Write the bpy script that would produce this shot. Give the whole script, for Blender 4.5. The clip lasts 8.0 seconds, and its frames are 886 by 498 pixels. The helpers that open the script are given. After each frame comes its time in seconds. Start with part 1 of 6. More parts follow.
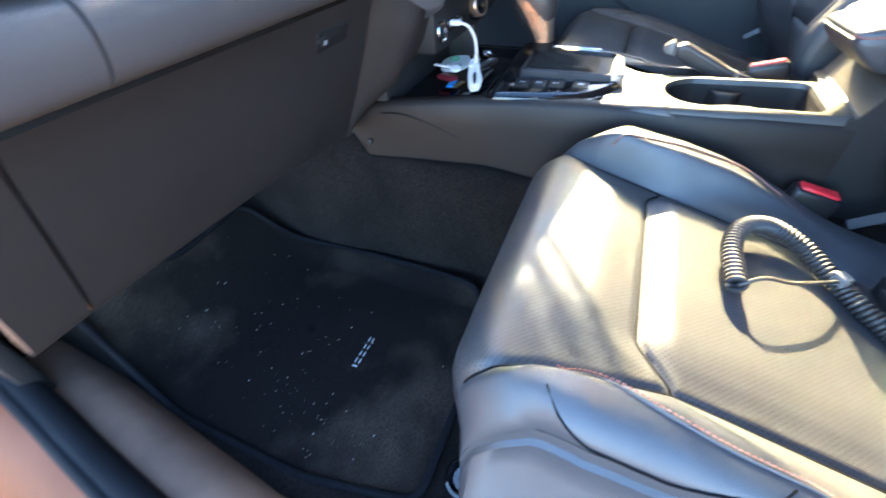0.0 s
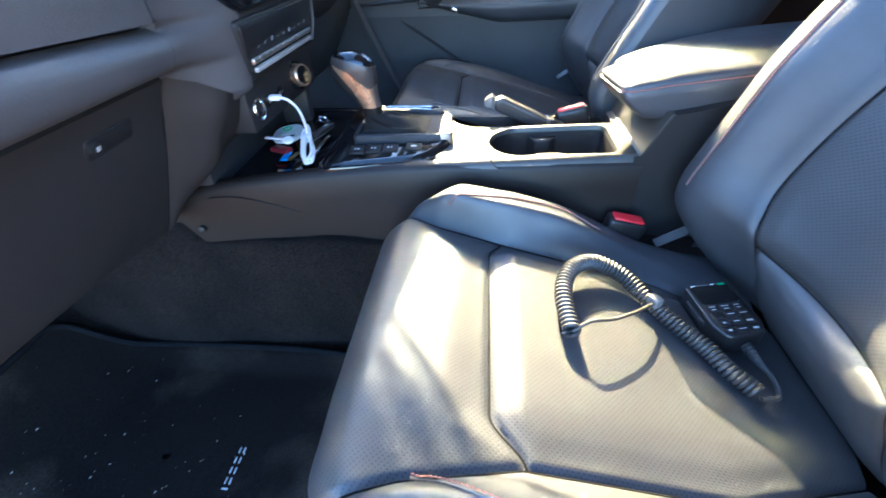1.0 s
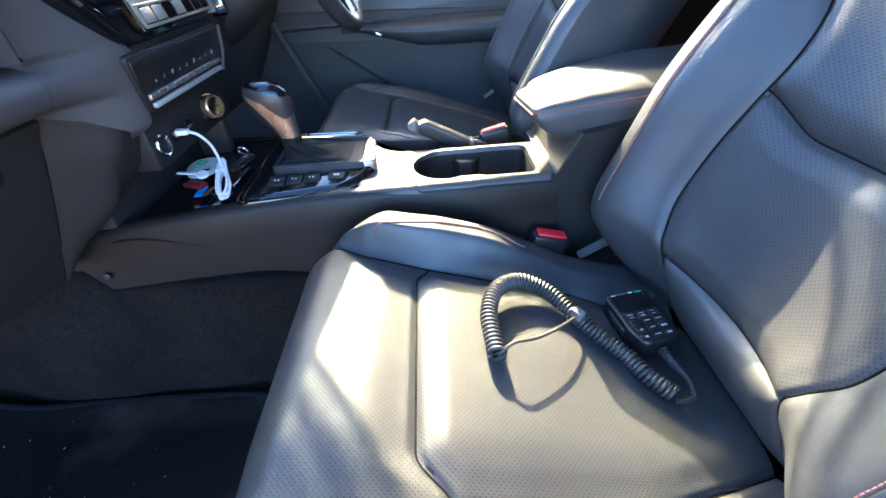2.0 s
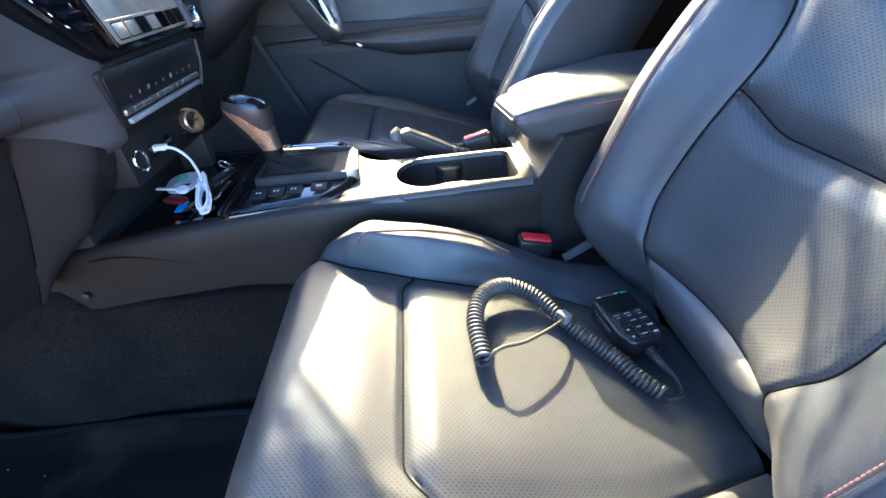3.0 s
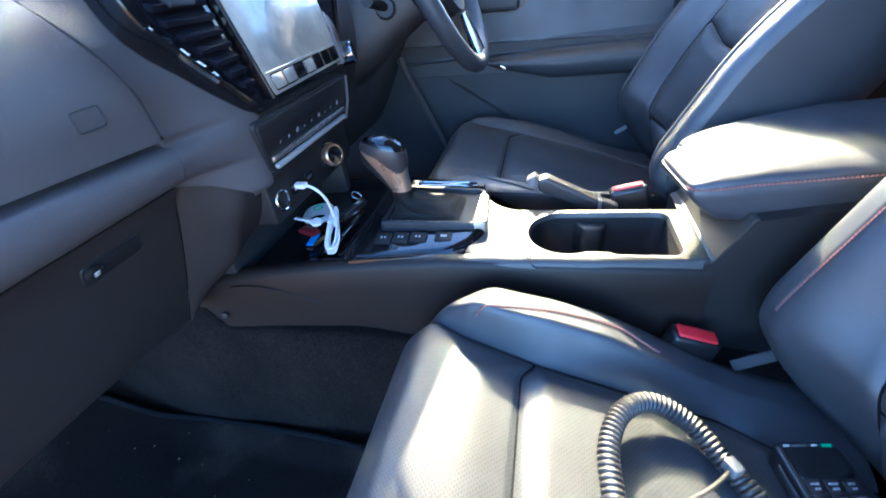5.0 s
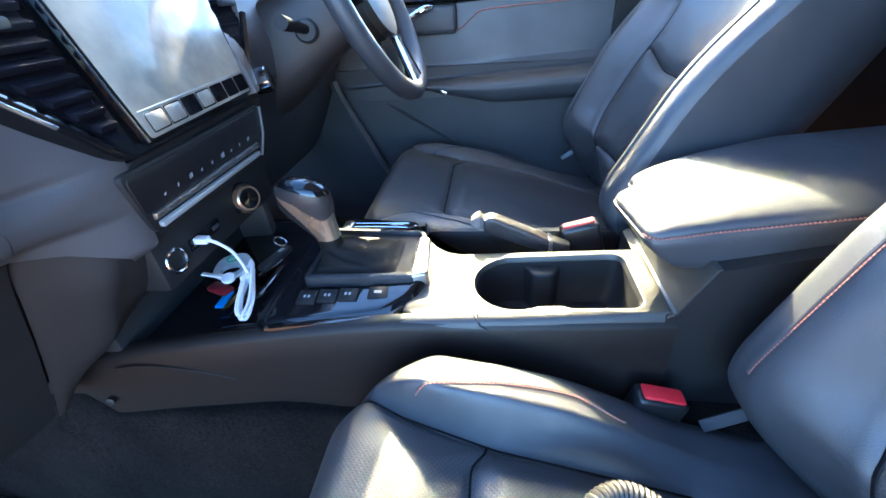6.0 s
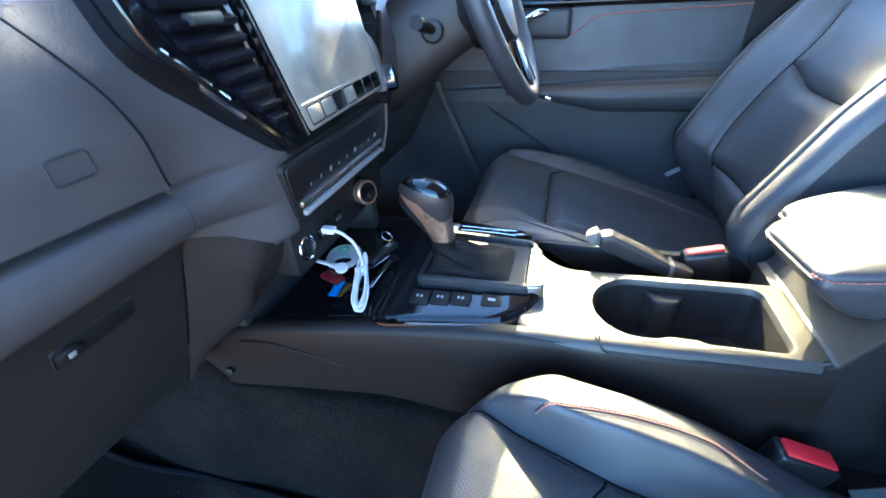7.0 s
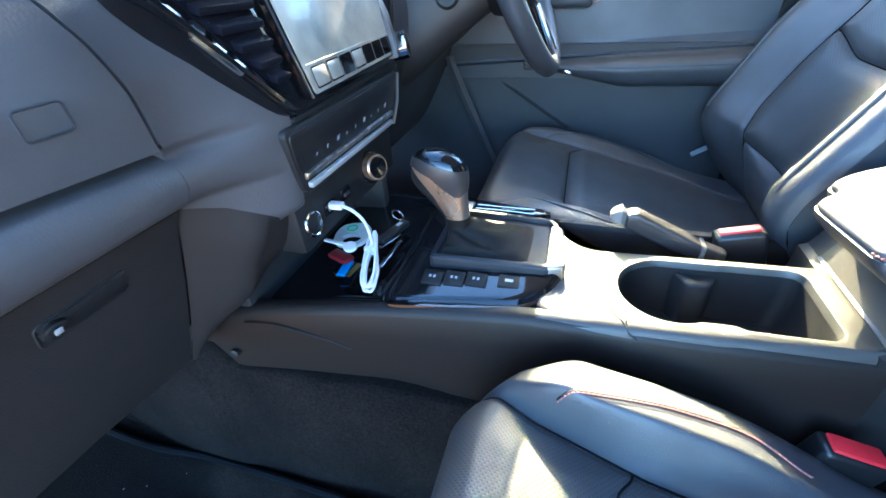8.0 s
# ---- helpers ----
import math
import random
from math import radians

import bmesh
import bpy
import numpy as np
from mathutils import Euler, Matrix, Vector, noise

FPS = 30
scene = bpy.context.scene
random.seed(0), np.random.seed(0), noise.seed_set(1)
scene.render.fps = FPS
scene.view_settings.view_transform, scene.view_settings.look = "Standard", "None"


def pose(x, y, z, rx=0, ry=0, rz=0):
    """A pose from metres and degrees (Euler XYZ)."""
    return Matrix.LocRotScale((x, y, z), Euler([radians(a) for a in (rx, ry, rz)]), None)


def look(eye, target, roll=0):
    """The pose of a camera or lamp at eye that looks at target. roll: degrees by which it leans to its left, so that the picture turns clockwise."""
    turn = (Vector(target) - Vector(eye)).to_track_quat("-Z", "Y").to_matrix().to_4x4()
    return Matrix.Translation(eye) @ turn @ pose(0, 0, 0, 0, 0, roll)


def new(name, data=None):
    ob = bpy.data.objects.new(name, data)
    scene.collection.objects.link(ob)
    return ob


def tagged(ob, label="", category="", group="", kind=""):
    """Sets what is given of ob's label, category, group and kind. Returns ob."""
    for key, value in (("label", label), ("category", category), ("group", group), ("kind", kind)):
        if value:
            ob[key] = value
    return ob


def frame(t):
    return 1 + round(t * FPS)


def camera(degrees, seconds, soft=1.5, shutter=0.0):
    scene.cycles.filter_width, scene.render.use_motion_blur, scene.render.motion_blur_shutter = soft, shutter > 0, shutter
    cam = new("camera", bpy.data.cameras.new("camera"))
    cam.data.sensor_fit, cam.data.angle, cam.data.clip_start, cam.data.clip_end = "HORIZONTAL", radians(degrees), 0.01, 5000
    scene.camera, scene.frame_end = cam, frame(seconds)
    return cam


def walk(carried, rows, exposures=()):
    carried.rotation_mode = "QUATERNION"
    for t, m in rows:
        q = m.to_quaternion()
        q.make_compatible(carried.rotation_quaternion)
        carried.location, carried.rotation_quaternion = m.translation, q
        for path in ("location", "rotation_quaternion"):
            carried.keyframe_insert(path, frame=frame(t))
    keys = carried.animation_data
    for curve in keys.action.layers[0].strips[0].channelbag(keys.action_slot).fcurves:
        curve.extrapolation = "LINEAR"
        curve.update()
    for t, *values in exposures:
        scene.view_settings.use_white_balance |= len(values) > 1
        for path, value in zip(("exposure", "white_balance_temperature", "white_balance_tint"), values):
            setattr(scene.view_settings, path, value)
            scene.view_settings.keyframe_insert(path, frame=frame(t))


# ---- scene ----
# x runs to the rear of the vehicle, y to the driver's side, z up.
cam = camera(95.0, 8.0, soft=1.5, shutter=0.4)
PATH = [
    (0, (0.257, -0.766, 0.74), (-0.361, 0.584, -0.6), -3.3),
    (0.5, (0.281, -0.717, 0.761), (-0.089, 0.753, -0.544), -2.9),
    (1, (0.313, -0.692, 0.772), (0.138, 0.862, -0.474), -2.3),
    (1.5, (0.34, -0.68, 0.78), (0.31, 0.907, -0.437), -1.8),
    (2, (0.354, -0.676, 0.781), (0.399, 0.927, -0.414), -1.7),
    (2.2, (0.356, -0.674, 0.782), (0.423, 0.934, -0.405), -1.8),
    (3.3, (0.364, -0.678, 0.778), (0.456, 0.947, -0.385), -2.8),
    (3.5, (0.354, -0.681, 0.778), (0.435, 0.941, -0.39), -2.4),
    (4, (0.335, -0.674, 0.777), (0.259, 0.944, -0.395), -2.9),
    (4.5, (0.331, -0.632, 0.79), (-0.063, 0.949, -0.369), -5.6),
    (5, (0.339, -0.562, 0.82), (-0.111, 1.022, -0.316), -6.1),
    (5.2, (0.35, -0.536, 0.825), (-0.02, 1.082, -0.289), -5.3),
    (6.3, (0.35, -0.455, 0.817), (0.108, 1.217, -0.254), -4.4),
    (6.5, (0.329, -0.462, 0.836), (-0.002, 1.216, -0.202), -4.4),
    (6.7, (0.282, -0.465, 0.852), (-0.116, 1.194, -0.192), -3.4),
    (6.9, (0.262, -0.472, 0.838), (-0.201, 1.154, -0.231), -3.1),
    (7, (0.261, -0.465, 0.826), (-0.23, 1.147, -0.252), -3.1),
    (7.2, (0.254, -0.445, 0.805), (-0.238, 1.157, -0.287), -2.8),
    (7.5, (0.254, -0.43, 0.789), (-0.25, 1.145, -0.336), -3.1),
    (8, (0.249, -0.446, 0.799), (-0.282, 1.116, -0.331), -3.7),
]
EXPOSURES = [(0, 4.08, 5800, 5), (0.5, 4.05, 5550, 5), (1.0, 3.92, 5350, 6), (1.5, 3.72, 5250, 7), (3.5, 3.5, 5200, 9), (5, 3.7, 4800, 8), (6.5, 3.85, 5150, 4), (7.5, 3.95, 5100, 1), (8, 4.12, 5100, 0)]
walk(cam, [(t, look(eye, target, roll)) for t, eye, target, roll in PATH], EXPOSURES)

# ---- light ----
SUN_WAY = Vector((0.12, -1.0, -0.64))
to_sun = -SUN_WAY.normalized()
world = bpy.data.worlds.new("sky")
scene.world = world
world.use_nodes = True
wn = world.node_tree
sky = wn.nodes.new("ShaderNodeTexSky")
sky.sky_type, sky.sun_disc = "NISHITA", False
sky.ozone_density, sky.dust_density = 3.0, 0.5
sky.sun_elevation, sky.sun_rotation = math.asin(to_sun.z), math.atan2(to_sun.x, to_sun.y)
wn.links.new(sky.outputs["Color"], wn.nodes["Background"].inputs["Color"])
wn.nodes["Background"].inputs["Strength"].default_value = 0.15
lamp = bpy.data.lights.new("sun", "SUN")
lamp.energy, lamp.angle, lamp.color = 3.9, radians(0.6), (1.0, 0.73, 0.35)
sun = new("sun", lamp)
sun.matrix_world = look((0, 0, 5), Vector((0, 0, 5)) + SUN_WAY)

# ---- helpers ----
PASS_Y, DRV_Y = -0.375, 0.375


def part(name, bm, material, parent=None, label="", sharp=40):
    """Links a bmesh as one mesh object, under a thing where one is given."""
    me = bpy.data.meshes.new(name)
    bm.normal_update()
    bm.to_mesh(me)
    bm.free()
    me.polygons.foreach_set("use_smooth", [True] * len(me.polygons))
    me.set_sharp_from_angle(angle=radians(sharp))
    me.materials.append(material)
    ob = new(name, me)
    if parent is not None:
        ob.parent = parent
    return tagged(ob, label=label) if label else ob


def thing(name, at, label, category, group="", kind=""):
    ob = new(name)
    ob.location = at
    ob.empty_display_size = 0.05
    return tagged(ob, label, category, group, kind)


def under(ob, base):
    """Parents ob to a thing placed at base, keeping its place in the world."""
    ob.parent = base
    ob.matrix_parent_inverse = Matrix.Translation(base.location).inverted()
    return ob


def sub(ob, whole):
    """Makes ob a piece of a part."""
    ob.parent = whole
    return ob


def sstep(a, b, x):
    t = np.clip((np.asarray(x, float) - a) / (b - a), 0, 1)
    return t * t * (3 - 2 * t)


def spline(points, n):
    """n points along a smooth curve through the given ones."""
    p = np.array(points, float)
    p = np.vstack([2 * p[0] - p[1], p, 2 * p[-1] - p[-2]])
    out = []
    for u in np.linspace(0, len(points) - 1, n):
        i = min(int(u), len(points) - 2)
        t = u - i
        a, b, c, d = p[i : i + 4]
        out.append(0.5 * (2 * b + (c - a) * t + (2 * a - 5 * b + 4 * c - d) * t**2 + (3 * b - a - 3 * c + d) * t**3))
    return np.array(out)


def box(bm, lo, hi, bevel=0.0, seg=2, turn=None):
    """A box between two corners, with bevelled edges, turned about its middle."""
    mid = [(a + b) / 2 for a, b in zip(lo, hi)]
    m = Matrix.Translation(mid) @ (turn or Matrix()) @ Matrix.Diagonal((*[b - a for a, b in zip(lo, hi)], 1))
    made = bmesh.ops.create_cube(bm, size=1, matrix=m)
    if bevel:
        edges = list({e for v in made["verts"] for e in v.link_edges})
        bmesh.ops.bevel(bm, geom=edges, offset=bevel, segments=seg, profile=0.5, affect="EDGES")
    return bm


def bridge(bm, rings, closed=True, cap=True):
    """Faces between rings of points, each ring a list of places."""
    rows = [[bm.verts.new(p) for p in ring] for ring in rings]
    n = len(rows[0])
    for a, b in zip(rows, rows[1:]):
        for i in range(n if closed else n - 1):
            j = (i + 1) % n
            bm.faces.new((a[i], a[j], b[j], b[i]))
    if cap and closed:
        bm.faces.new(rows[0][::-1])
        bm.faces.new(rows[-1])
    bmesh.ops.recalc_face_normals(bm, faces=bm.faces[:])
    return rows


def tube(bm, points, radius, sides=10, cap=True):
    """A round tube along points; radius is one number or one a point."""
    pts = [Vector(p) for p in points]
    rad = radius if hasattr(radius, "__len__") else [radius] * len(pts)
    rings, side = [], None
    for i, p in enumerate(pts):
        ahead = (pts[min(i + 1, len(pts) - 1)] - pts[max(i - 1, 0)]).normalized()
        if side is None:
            side = ahead.orthogonal().normalized()
        side = (side - ahead * side.dot(ahead)).normalized()
        up = ahead.cross(side)
        rings.append([p + (side * math.cos(a) + up * math.sin(a)) * rad[i] for a in np.linspace(0, 2 * math.pi, sides, endpoint=False)])
    bridge(bm, rings, True, cap)
    return bm


def disc(bm, at, normal, rings, sides=32):
    """A turned solid: rings of (radius, height along the normal)."""
    n = Vector(normal).normalized()
    a = n.orthogonal().normalized()
    b = n.cross(a)
    at = Vector(at)
    bridge(bm, [[at + n * h + (a * math.cos(t) + b * math.sin(t)) * max(r, 1e-4) for t in np.linspace(0, 2 * math.pi, sides, endpoint=False)] for r, h in rings])
    return bm


def sheet(bm, xs, ys, f):
    """A grid of points f(x, y) with faces."""
    rows = [[bm.verts.new(f(x, y)) for y in ys] for x in xs]
    for a, b in zip(rows, rows[1:]):
        for i in range(len(ys) - 1):
            bm.faces.new((a[i], b[i], b[i + 1], a[i + 1]))
    return rows


def extrude_outline(bm, outline, z0, z1, bevel=0.0, seg=2):
    """A flat outline of (x, y) raised from z0 to z1, with its upper rim rounded."""
    low = [bm.verts.new((x, y, z0)) for x, y in outline]
    high = [bm.verts.new((x, y, z1)) for x, y in outline]
    n = len(low)
    for i in range(n):
        bm.faces.new((low[i], low[(i + 1) % n], high[(i + 1) % n], high[i]))
    top = bm.faces.new(high)
    bm.faces.new(low[::-1])
    bmesh.ops.recalc_face_normals(bm, faces=bm.faces[:])
    if bevel:
        bmesh.ops.bevel(bm, geom=list(top.edges), offset=bevel, segments=seg, profile=0.5, affect="EDGES")
    return bm


def round_outline(x0, y0, x1, y1, r, n=6):
    out = []
    for cx, cy, a in ((x1 - r, y1 - r, 0), (x0 + r, y1 - r, 90), (x0 + r, y0 + r, 180), (x1 - r, y0 + r, 270)):
        for t in np.linspace(a, a + 90, n):
            out.append((cx + r * math.cos(radians(t)), cy + r * math.sin(radians(t))))
    return out


def placed(bm, m):
    bmesh.ops.transform(bm, matrix=m, verts=bm.verts[:])
    return bm


# ---- materials ----
def surface(name, colour, rough=0.5, metal=0.0, second=None, grain=400.0, bump=0.1, patch=8.0, spread=0.25, coat=0.0, depth=0.0006, rough_spread=0.12, kind="noise", specular=0.5, span=(0.35, 0.65), fleck=0.0):
    """A surface with a fine grain that gives relief and a broad patchiness that varies colour and gloss."""
    m = bpy.data.materials.new(name)
    m.use_nodes = True
    t = m.node_tree
    new_node, link = t.nodes.new, t.links.new
    b = t.nodes["Principled BSDF"]
    b.inputs["Metallic"].default_value, b.inputs["Coat Weight"].default_value = metal, coat
    b.inputs["Coat Roughness"].default_value = 0.03
    b.inputs["Specular IOR Level"].default_value = specular
    co = new_node("ShaderNodeTexCoord")
    broad = new_node("ShaderNodeTexNoise")
    broad.inputs["Scale"].default_value, broad.inputs["Detail"].default_value = patch, 5
    link(co.outputs["Object"], broad.inputs["Vector"])
    mix = new_node("ShaderNodeMix")
    mix.data_type = "RGBA"
    second = second or tuple(c * (1 - spread) for c in colour)
    mix.inputs["A"].default_value, mix.inputs["B"].default_value = (*colour, 1), (*second, 1)
    ramp = new_node("ShaderNodeMapRange")
    ramp.inputs["From Min"].default_value, ramp.inputs["From Max"].default_value = span
    link(broad.outputs["Fac"], ramp.inputs["Value"])
    link(ramp.outputs["Result"], mix.inputs["Factor"])
    link(mix.outputs["Result"], b.inputs["Base Color"])
    if fleck:
        speck = new_node("ShaderNodeTexNoise")
        speck.inputs["Scale"].default_value, speck.inputs["Detail"].default_value = fleck, 4
        link(co.outputs["Object"], speck.inputs["Vector"])
        spread_out = new_node("ShaderNodeMapRange")
        spread_out.inputs["From Min"].default_value, spread_out.inputs["From Max"].default_value = 0.32, 0.68
        spread_out.inputs["To Min"].default_value, spread_out.inputs["To Max"].default_value = 0.45, 1.6
        link(speck.outputs["Fac"], spread_out.inputs["Value"])
        scaled = new_node("ShaderNodeVectorMath")
        scaled.operation = "SCALE"
        link(mix.outputs["Result"], scaled.inputs[0])
        link(spread_out.outputs["Result"], scaled.inputs["Scale"])
        link(scaled.outputs["Vector"], b.inputs["Base Color"])
    gloss = new_node("ShaderNodeMapRange")
    gloss.inputs["To Min"].default_value, gloss.inputs["To Max"].default_value = max(rough - rough_spread, 0.02), min(rough + rough_spread, 1)
    link(broad.outputs["Fac"], gloss.inputs["Value"])
    link(gloss.outputs["Result"], b.inputs["Roughness"])
    if bump:
        if kind == "perforated":
            fine = perforation(t, co, grain)
        elif kind == "cells":
            node = new_node("ShaderNodeTexVoronoi")
            node.inputs["Scale"].default_value = grain
            link(co.outputs["Object"], node.inputs["Vector"])
            fine = node.outputs["Distance"]
        else:
            node = new_node("ShaderNodeTexNoise")
            node.inputs["Scale"].default_value, node.inputs["Detail"].default_value = grain, 3
            link(co.outputs["Object"], node.inputs["Vector"])
            fine = node.outputs["Fac"]
        relief = new_node("ShaderNodeBump")
        relief.inputs["Strength"].default_value, relief.inputs["Distance"].default_value = bump, depth
        link(fine, relief.inputs["Height"])
        link(relief.outputs["Normal"], b.inputs["Normal"])
        if kind == "perforated":
            dark = new_node("ShaderNodeMix")
            dark.data_type = "RGBA"
            dark.inputs["B"].default_value = (0.006, 0.006, 0.007, 1)
            hole = new_node("ShaderNodeMapRange")
            hole.inputs["From Min"].default_value, hole.inputs["From Max"].default_value = 0.5, 0.25
            hole.inputs["To Max"].default_value = 0.9
            link(fine, hole.inputs["Value"])
            link(hole.outputs["Result"], dark.inputs["Factor"])
            link(mix.outputs["Result"], dark.inputs["A"])
            link(dark.outputs["Result"], b.inputs["Base Color"])
    return m


def perforation(t, co, pitch):
    """Height of rows of small punched holes, set off by half a step from row to row."""
    new_node, link = t.nodes.new, t.links.new
    turn = new_node("ShaderNodeMapping")
    turn.inputs["Scale"].default_value = (1 / pitch, 1 / pitch, 0)
    turn.inputs["Rotation"].default_value = (0, 0, radians(45))
    link(co.outputs["UV"], turn.inputs["Vector"])
    cell = new_node("ShaderNodeVectorMath")
    cell.operation = "FRACTION"
    link(turn.outputs["Vector"], cell.inputs[0])
    off = new_node("ShaderNodeVectorMath")
    off.operation = "DISTANCE"
    off.inputs[1].default_value = (0.5, 0.5, 0)
    link(cell.outputs["Vector"], off.inputs[0])
    shape = new_node("ShaderNodeMapRange")
    shape.inputs["From Min"].default_value, shape.inputs["From Max"].default_value = 0.15, 0.29
    link(off.outputs["Value"], shape.inputs["Value"])
    return shape.outputs["Result"]


LEATHER = surface("leather", (0.036, 0.038, 0.044), 0.5, specular=0.7, grain=900, bump=0.22, depth=0.0008, patch=14, kind="cells", spread=0.2)
PERFORATED = surface("perforated_leather", (0.037, 0.039, 0.043), 0.48, specular=0.44, grain=0.0036, bump=0.24, depth=0.0006, patch=10, kind="perforated", spread=0.2)
PLASTIC = surface("grained_plastic", (0.014, 0.0130, 0.0132), 0.55, specular=0.35, grain=700, bump=0.25, depth=0.0006, patch=6, kind="cells")
SOFT_DASH = surface("soft_dash", (0.076, 0.069, 0.070), 0.47, grain=500, bump=0.2, depth=0.0006, patch=5, kind="cells")
DOOR_PLASTIC = surface("door_plastic", (0.040, 0.041, 0.045), 0.52, grain=600, bump=0.2, depth=0.0005, patch=5, kind="cells")
CORNER_PLASTIC = surface("corner_plastic", (0.026, 0.0205, 0.0185), 0.52, grain=600, bump=0.2, depth=0.0005, patch=5, kind="cells", specular=0.35)
BROWN_PLASTIC = surface("warm_plastic", (0.036, 0.030, 0.028), 0.5, grain=600, bump=0.2, depth=0.0005, patch=5, kind="cells")
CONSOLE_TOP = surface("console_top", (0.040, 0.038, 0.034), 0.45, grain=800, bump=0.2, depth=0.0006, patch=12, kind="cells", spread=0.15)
# much darker than the top: the low cabin's shade is put into this colour
SHADED_SIDE = surface("console_side", (0.0118, 0.0086, 0.0072), 0.5, specular=0.25, grain=600, bump=0.2, depth=0.0005, patch=6, kind="cells")
GLOVE_PLASTIC = surface("glovebox_plastic", (0.026, 0.0225, 0.0215), 0.52, grain=700, bump=0.25, depth=0.0006, patch=6, kind="cells")
GREY_PRINT = surface("grey_print", (0.36, 0.36, 0.37), 0.7, grain=300, bump=0.0, patch=60, spread=0.2)
GLOSS = surface("piano_black", (0.006, 0.006, 0.007), 0.07, grain=120, bump=0.02, patch=20, coat=0.15, rough_spread=0.03, specular=0.4)
SATIN = surface("satin_silver", (0.42, 0.41, 0.40), 0.32, 1.0, grain=900, bump=0.05, patch=20, spread=0.1)
CHROME = surface("chrome", (0.75, 0.75, 0.76), 0.1, 1.0, grain=300, bump=0.02, patch=30, spread=0.08, rough_spread=0.05)
KNOB_METAL = surface("knob_metal", (0.52, 0.34, 0.22), 0.27, 0.8, grain=900, bump=0.05, patch=20, spread=0.12)
KNOB_PAD = surface("knob_pad", (0.030, 0.026, 0.026), 0.38, grain=900, bump=0.15, depth=0.0005, patch=14, kind="cells")
BOOT_LEATHER = surface("boot_leather", (0.009, 0.0078, 0.0072), 0.6, specular=0.14, grain=900, bump=0.25, depth=0.0008, patch=14, kind="cells")
DARK_METAL = surface("dark_metal", (0.020, 0.021, 0.025), 0.58, 0.0, grain=500, bump=0.05, patch=20, specular=0.3)
BLACK_SLAT = surface("black_slat", (0.007, 0.007, 0.011), 0.95, grain=400, bump=0.1, patch=10, specular=0.04)
SWITCH = surface("switch_black", (0.012, 0.012, 0.013), 0.55, grain=500, bump=0.1, patch=20, specular=0.18)
HANDSET = surface("handset_black", (0.008, 0.008, 0.009), 0.4, grain=500, bump=0.1, patch=20)
GREY_STRAP = surface("grey_strap", (0.11, 0.11, 0.115), 0.5, grain=900, bump=0.2, patch=20)
CLEAR_PLUG = surface("clear_plug", (0.17, 0.16, 0.15), 0.3, grain=300, bump=0.05, patch=40)
RUBBER = surface("rubber", (0.016, 0.016, 0.018), 0.6, grain=300, bump=0.15, patch=10)
CARPET = surface("carpet", (0.0125, 0.0096, 0.0082), 0.95, second=(0.0078, 0.0062, 0.0056), fleck=260, grain=650, bump=0.9, depth=0.003, patch=9, specular=0.1)
SEAL = surface("seal_rubber", (0.012, 0.011, 0.012), 0.85, grain=300, bump=0.2, patch=10, specular=0.2)
MAT_EDGE = surface("mat_edge", (0.006, 0.006, 0.007), 0.9, grain=900, bump=0.4, patch=20, specular=0.1)
# black plastic made brown by painting in the ground's warm reflected light
SILL = surface("sill_warm_bounce", (0.21, 0.125, 0.082), 0.7, specular=0.2, second=(0.13, 0.08, 0.056), grain=500, bump=0.2, depth=0.0006, patch=9, kind="cells")
STRIP_METAL = surface("strip_metal", (0.44, 0.44, 0.44), 0.33, 0.35, grain=900, bump=0.03, patch=20, spread=0.08)
MAT_PILE = surface("mat_pile", (0.0078, 0.0061, 0.0054), 0.95, second=(0.048, 0.036, 0.027), grain=800, bump=0.9, depth=0.003, patch=6, specular=0.1, span=(0.52, 0.80), fleck=420)
RED = surface("red_plastic", (0.55, 0.02, 0.03), 0.4, grain=300, bump=0.05, patch=30, spread=0.1)
RED_THREAD = surface("red_thread", (0.34, 0.13, 0.10), 0.7, grain=900, bump=0.3, patch=30)
WHITE_PLASTIC = surface("white_plastic", (0.78, 0.76, 0.78), 0.4, grain=300, bump=0.05, patch=40, spread=0.08)
WHITE_PRINT = surface("white_print", (0.70, 0.70, 0.70), 0.6, grain=300, bump=0.0, patch=60, spread=0.1)
GREY_CORD = surface("grey_cord", (0.030, 0.028, 0.027), 0.5, grain=400, bump=0.1, patch=30)
AMBER_PAINT = surface("amber_paint", (0.16, 0.045, 0.016), 0.6, 0.0, grain=900, bump=0.03, patch=6, coat=0.0, spread=0.25, specular=0.2)
GROUND = surface("dry_ground", (0.38, 0.20, 0.100), 0.95, second=(0.28, 0.145, 0.075), grain=30, bump=0.6, depth=0.03, patch=0.8, specular=0.1)
HEADLINER = surface("headliner", (0.38, 0.37, 0.355), 0.95, grain=600, bump=0.4, depth=0.001, patch=4, spread=0.1)
PALE_FOB = surface("pale_fob", (0.40, 0.41, 0.42), 0.4, grain=300, bump=0.05, patch=60, spread=0.15)
DARK_RED = surface("dark_red", (0.16, 0.010, 0.016), 0.35, grain=300, bump=0.05, patch=30)
BRASS = surface("brass", (0.45, 0.30, 0.10), 0.35, 1.0, grain=300, bump=0.05, patch=40)
BLUE_TAG = surface("blue_tag", (0.02, 0.22, 0.60), 0.4, grain=300, bump=0.05, patch=40)
GREEN_MARK = surface("green_mark", (0.02, 0.35, 0.14), 0.5, grain=300, bump=0.05, patch=40)
BELT = surface("belt_webbing", (0.025, 0.025, 0.028), 0.8, grain=1200, bump=0.5, depth=0.001, patch=20)


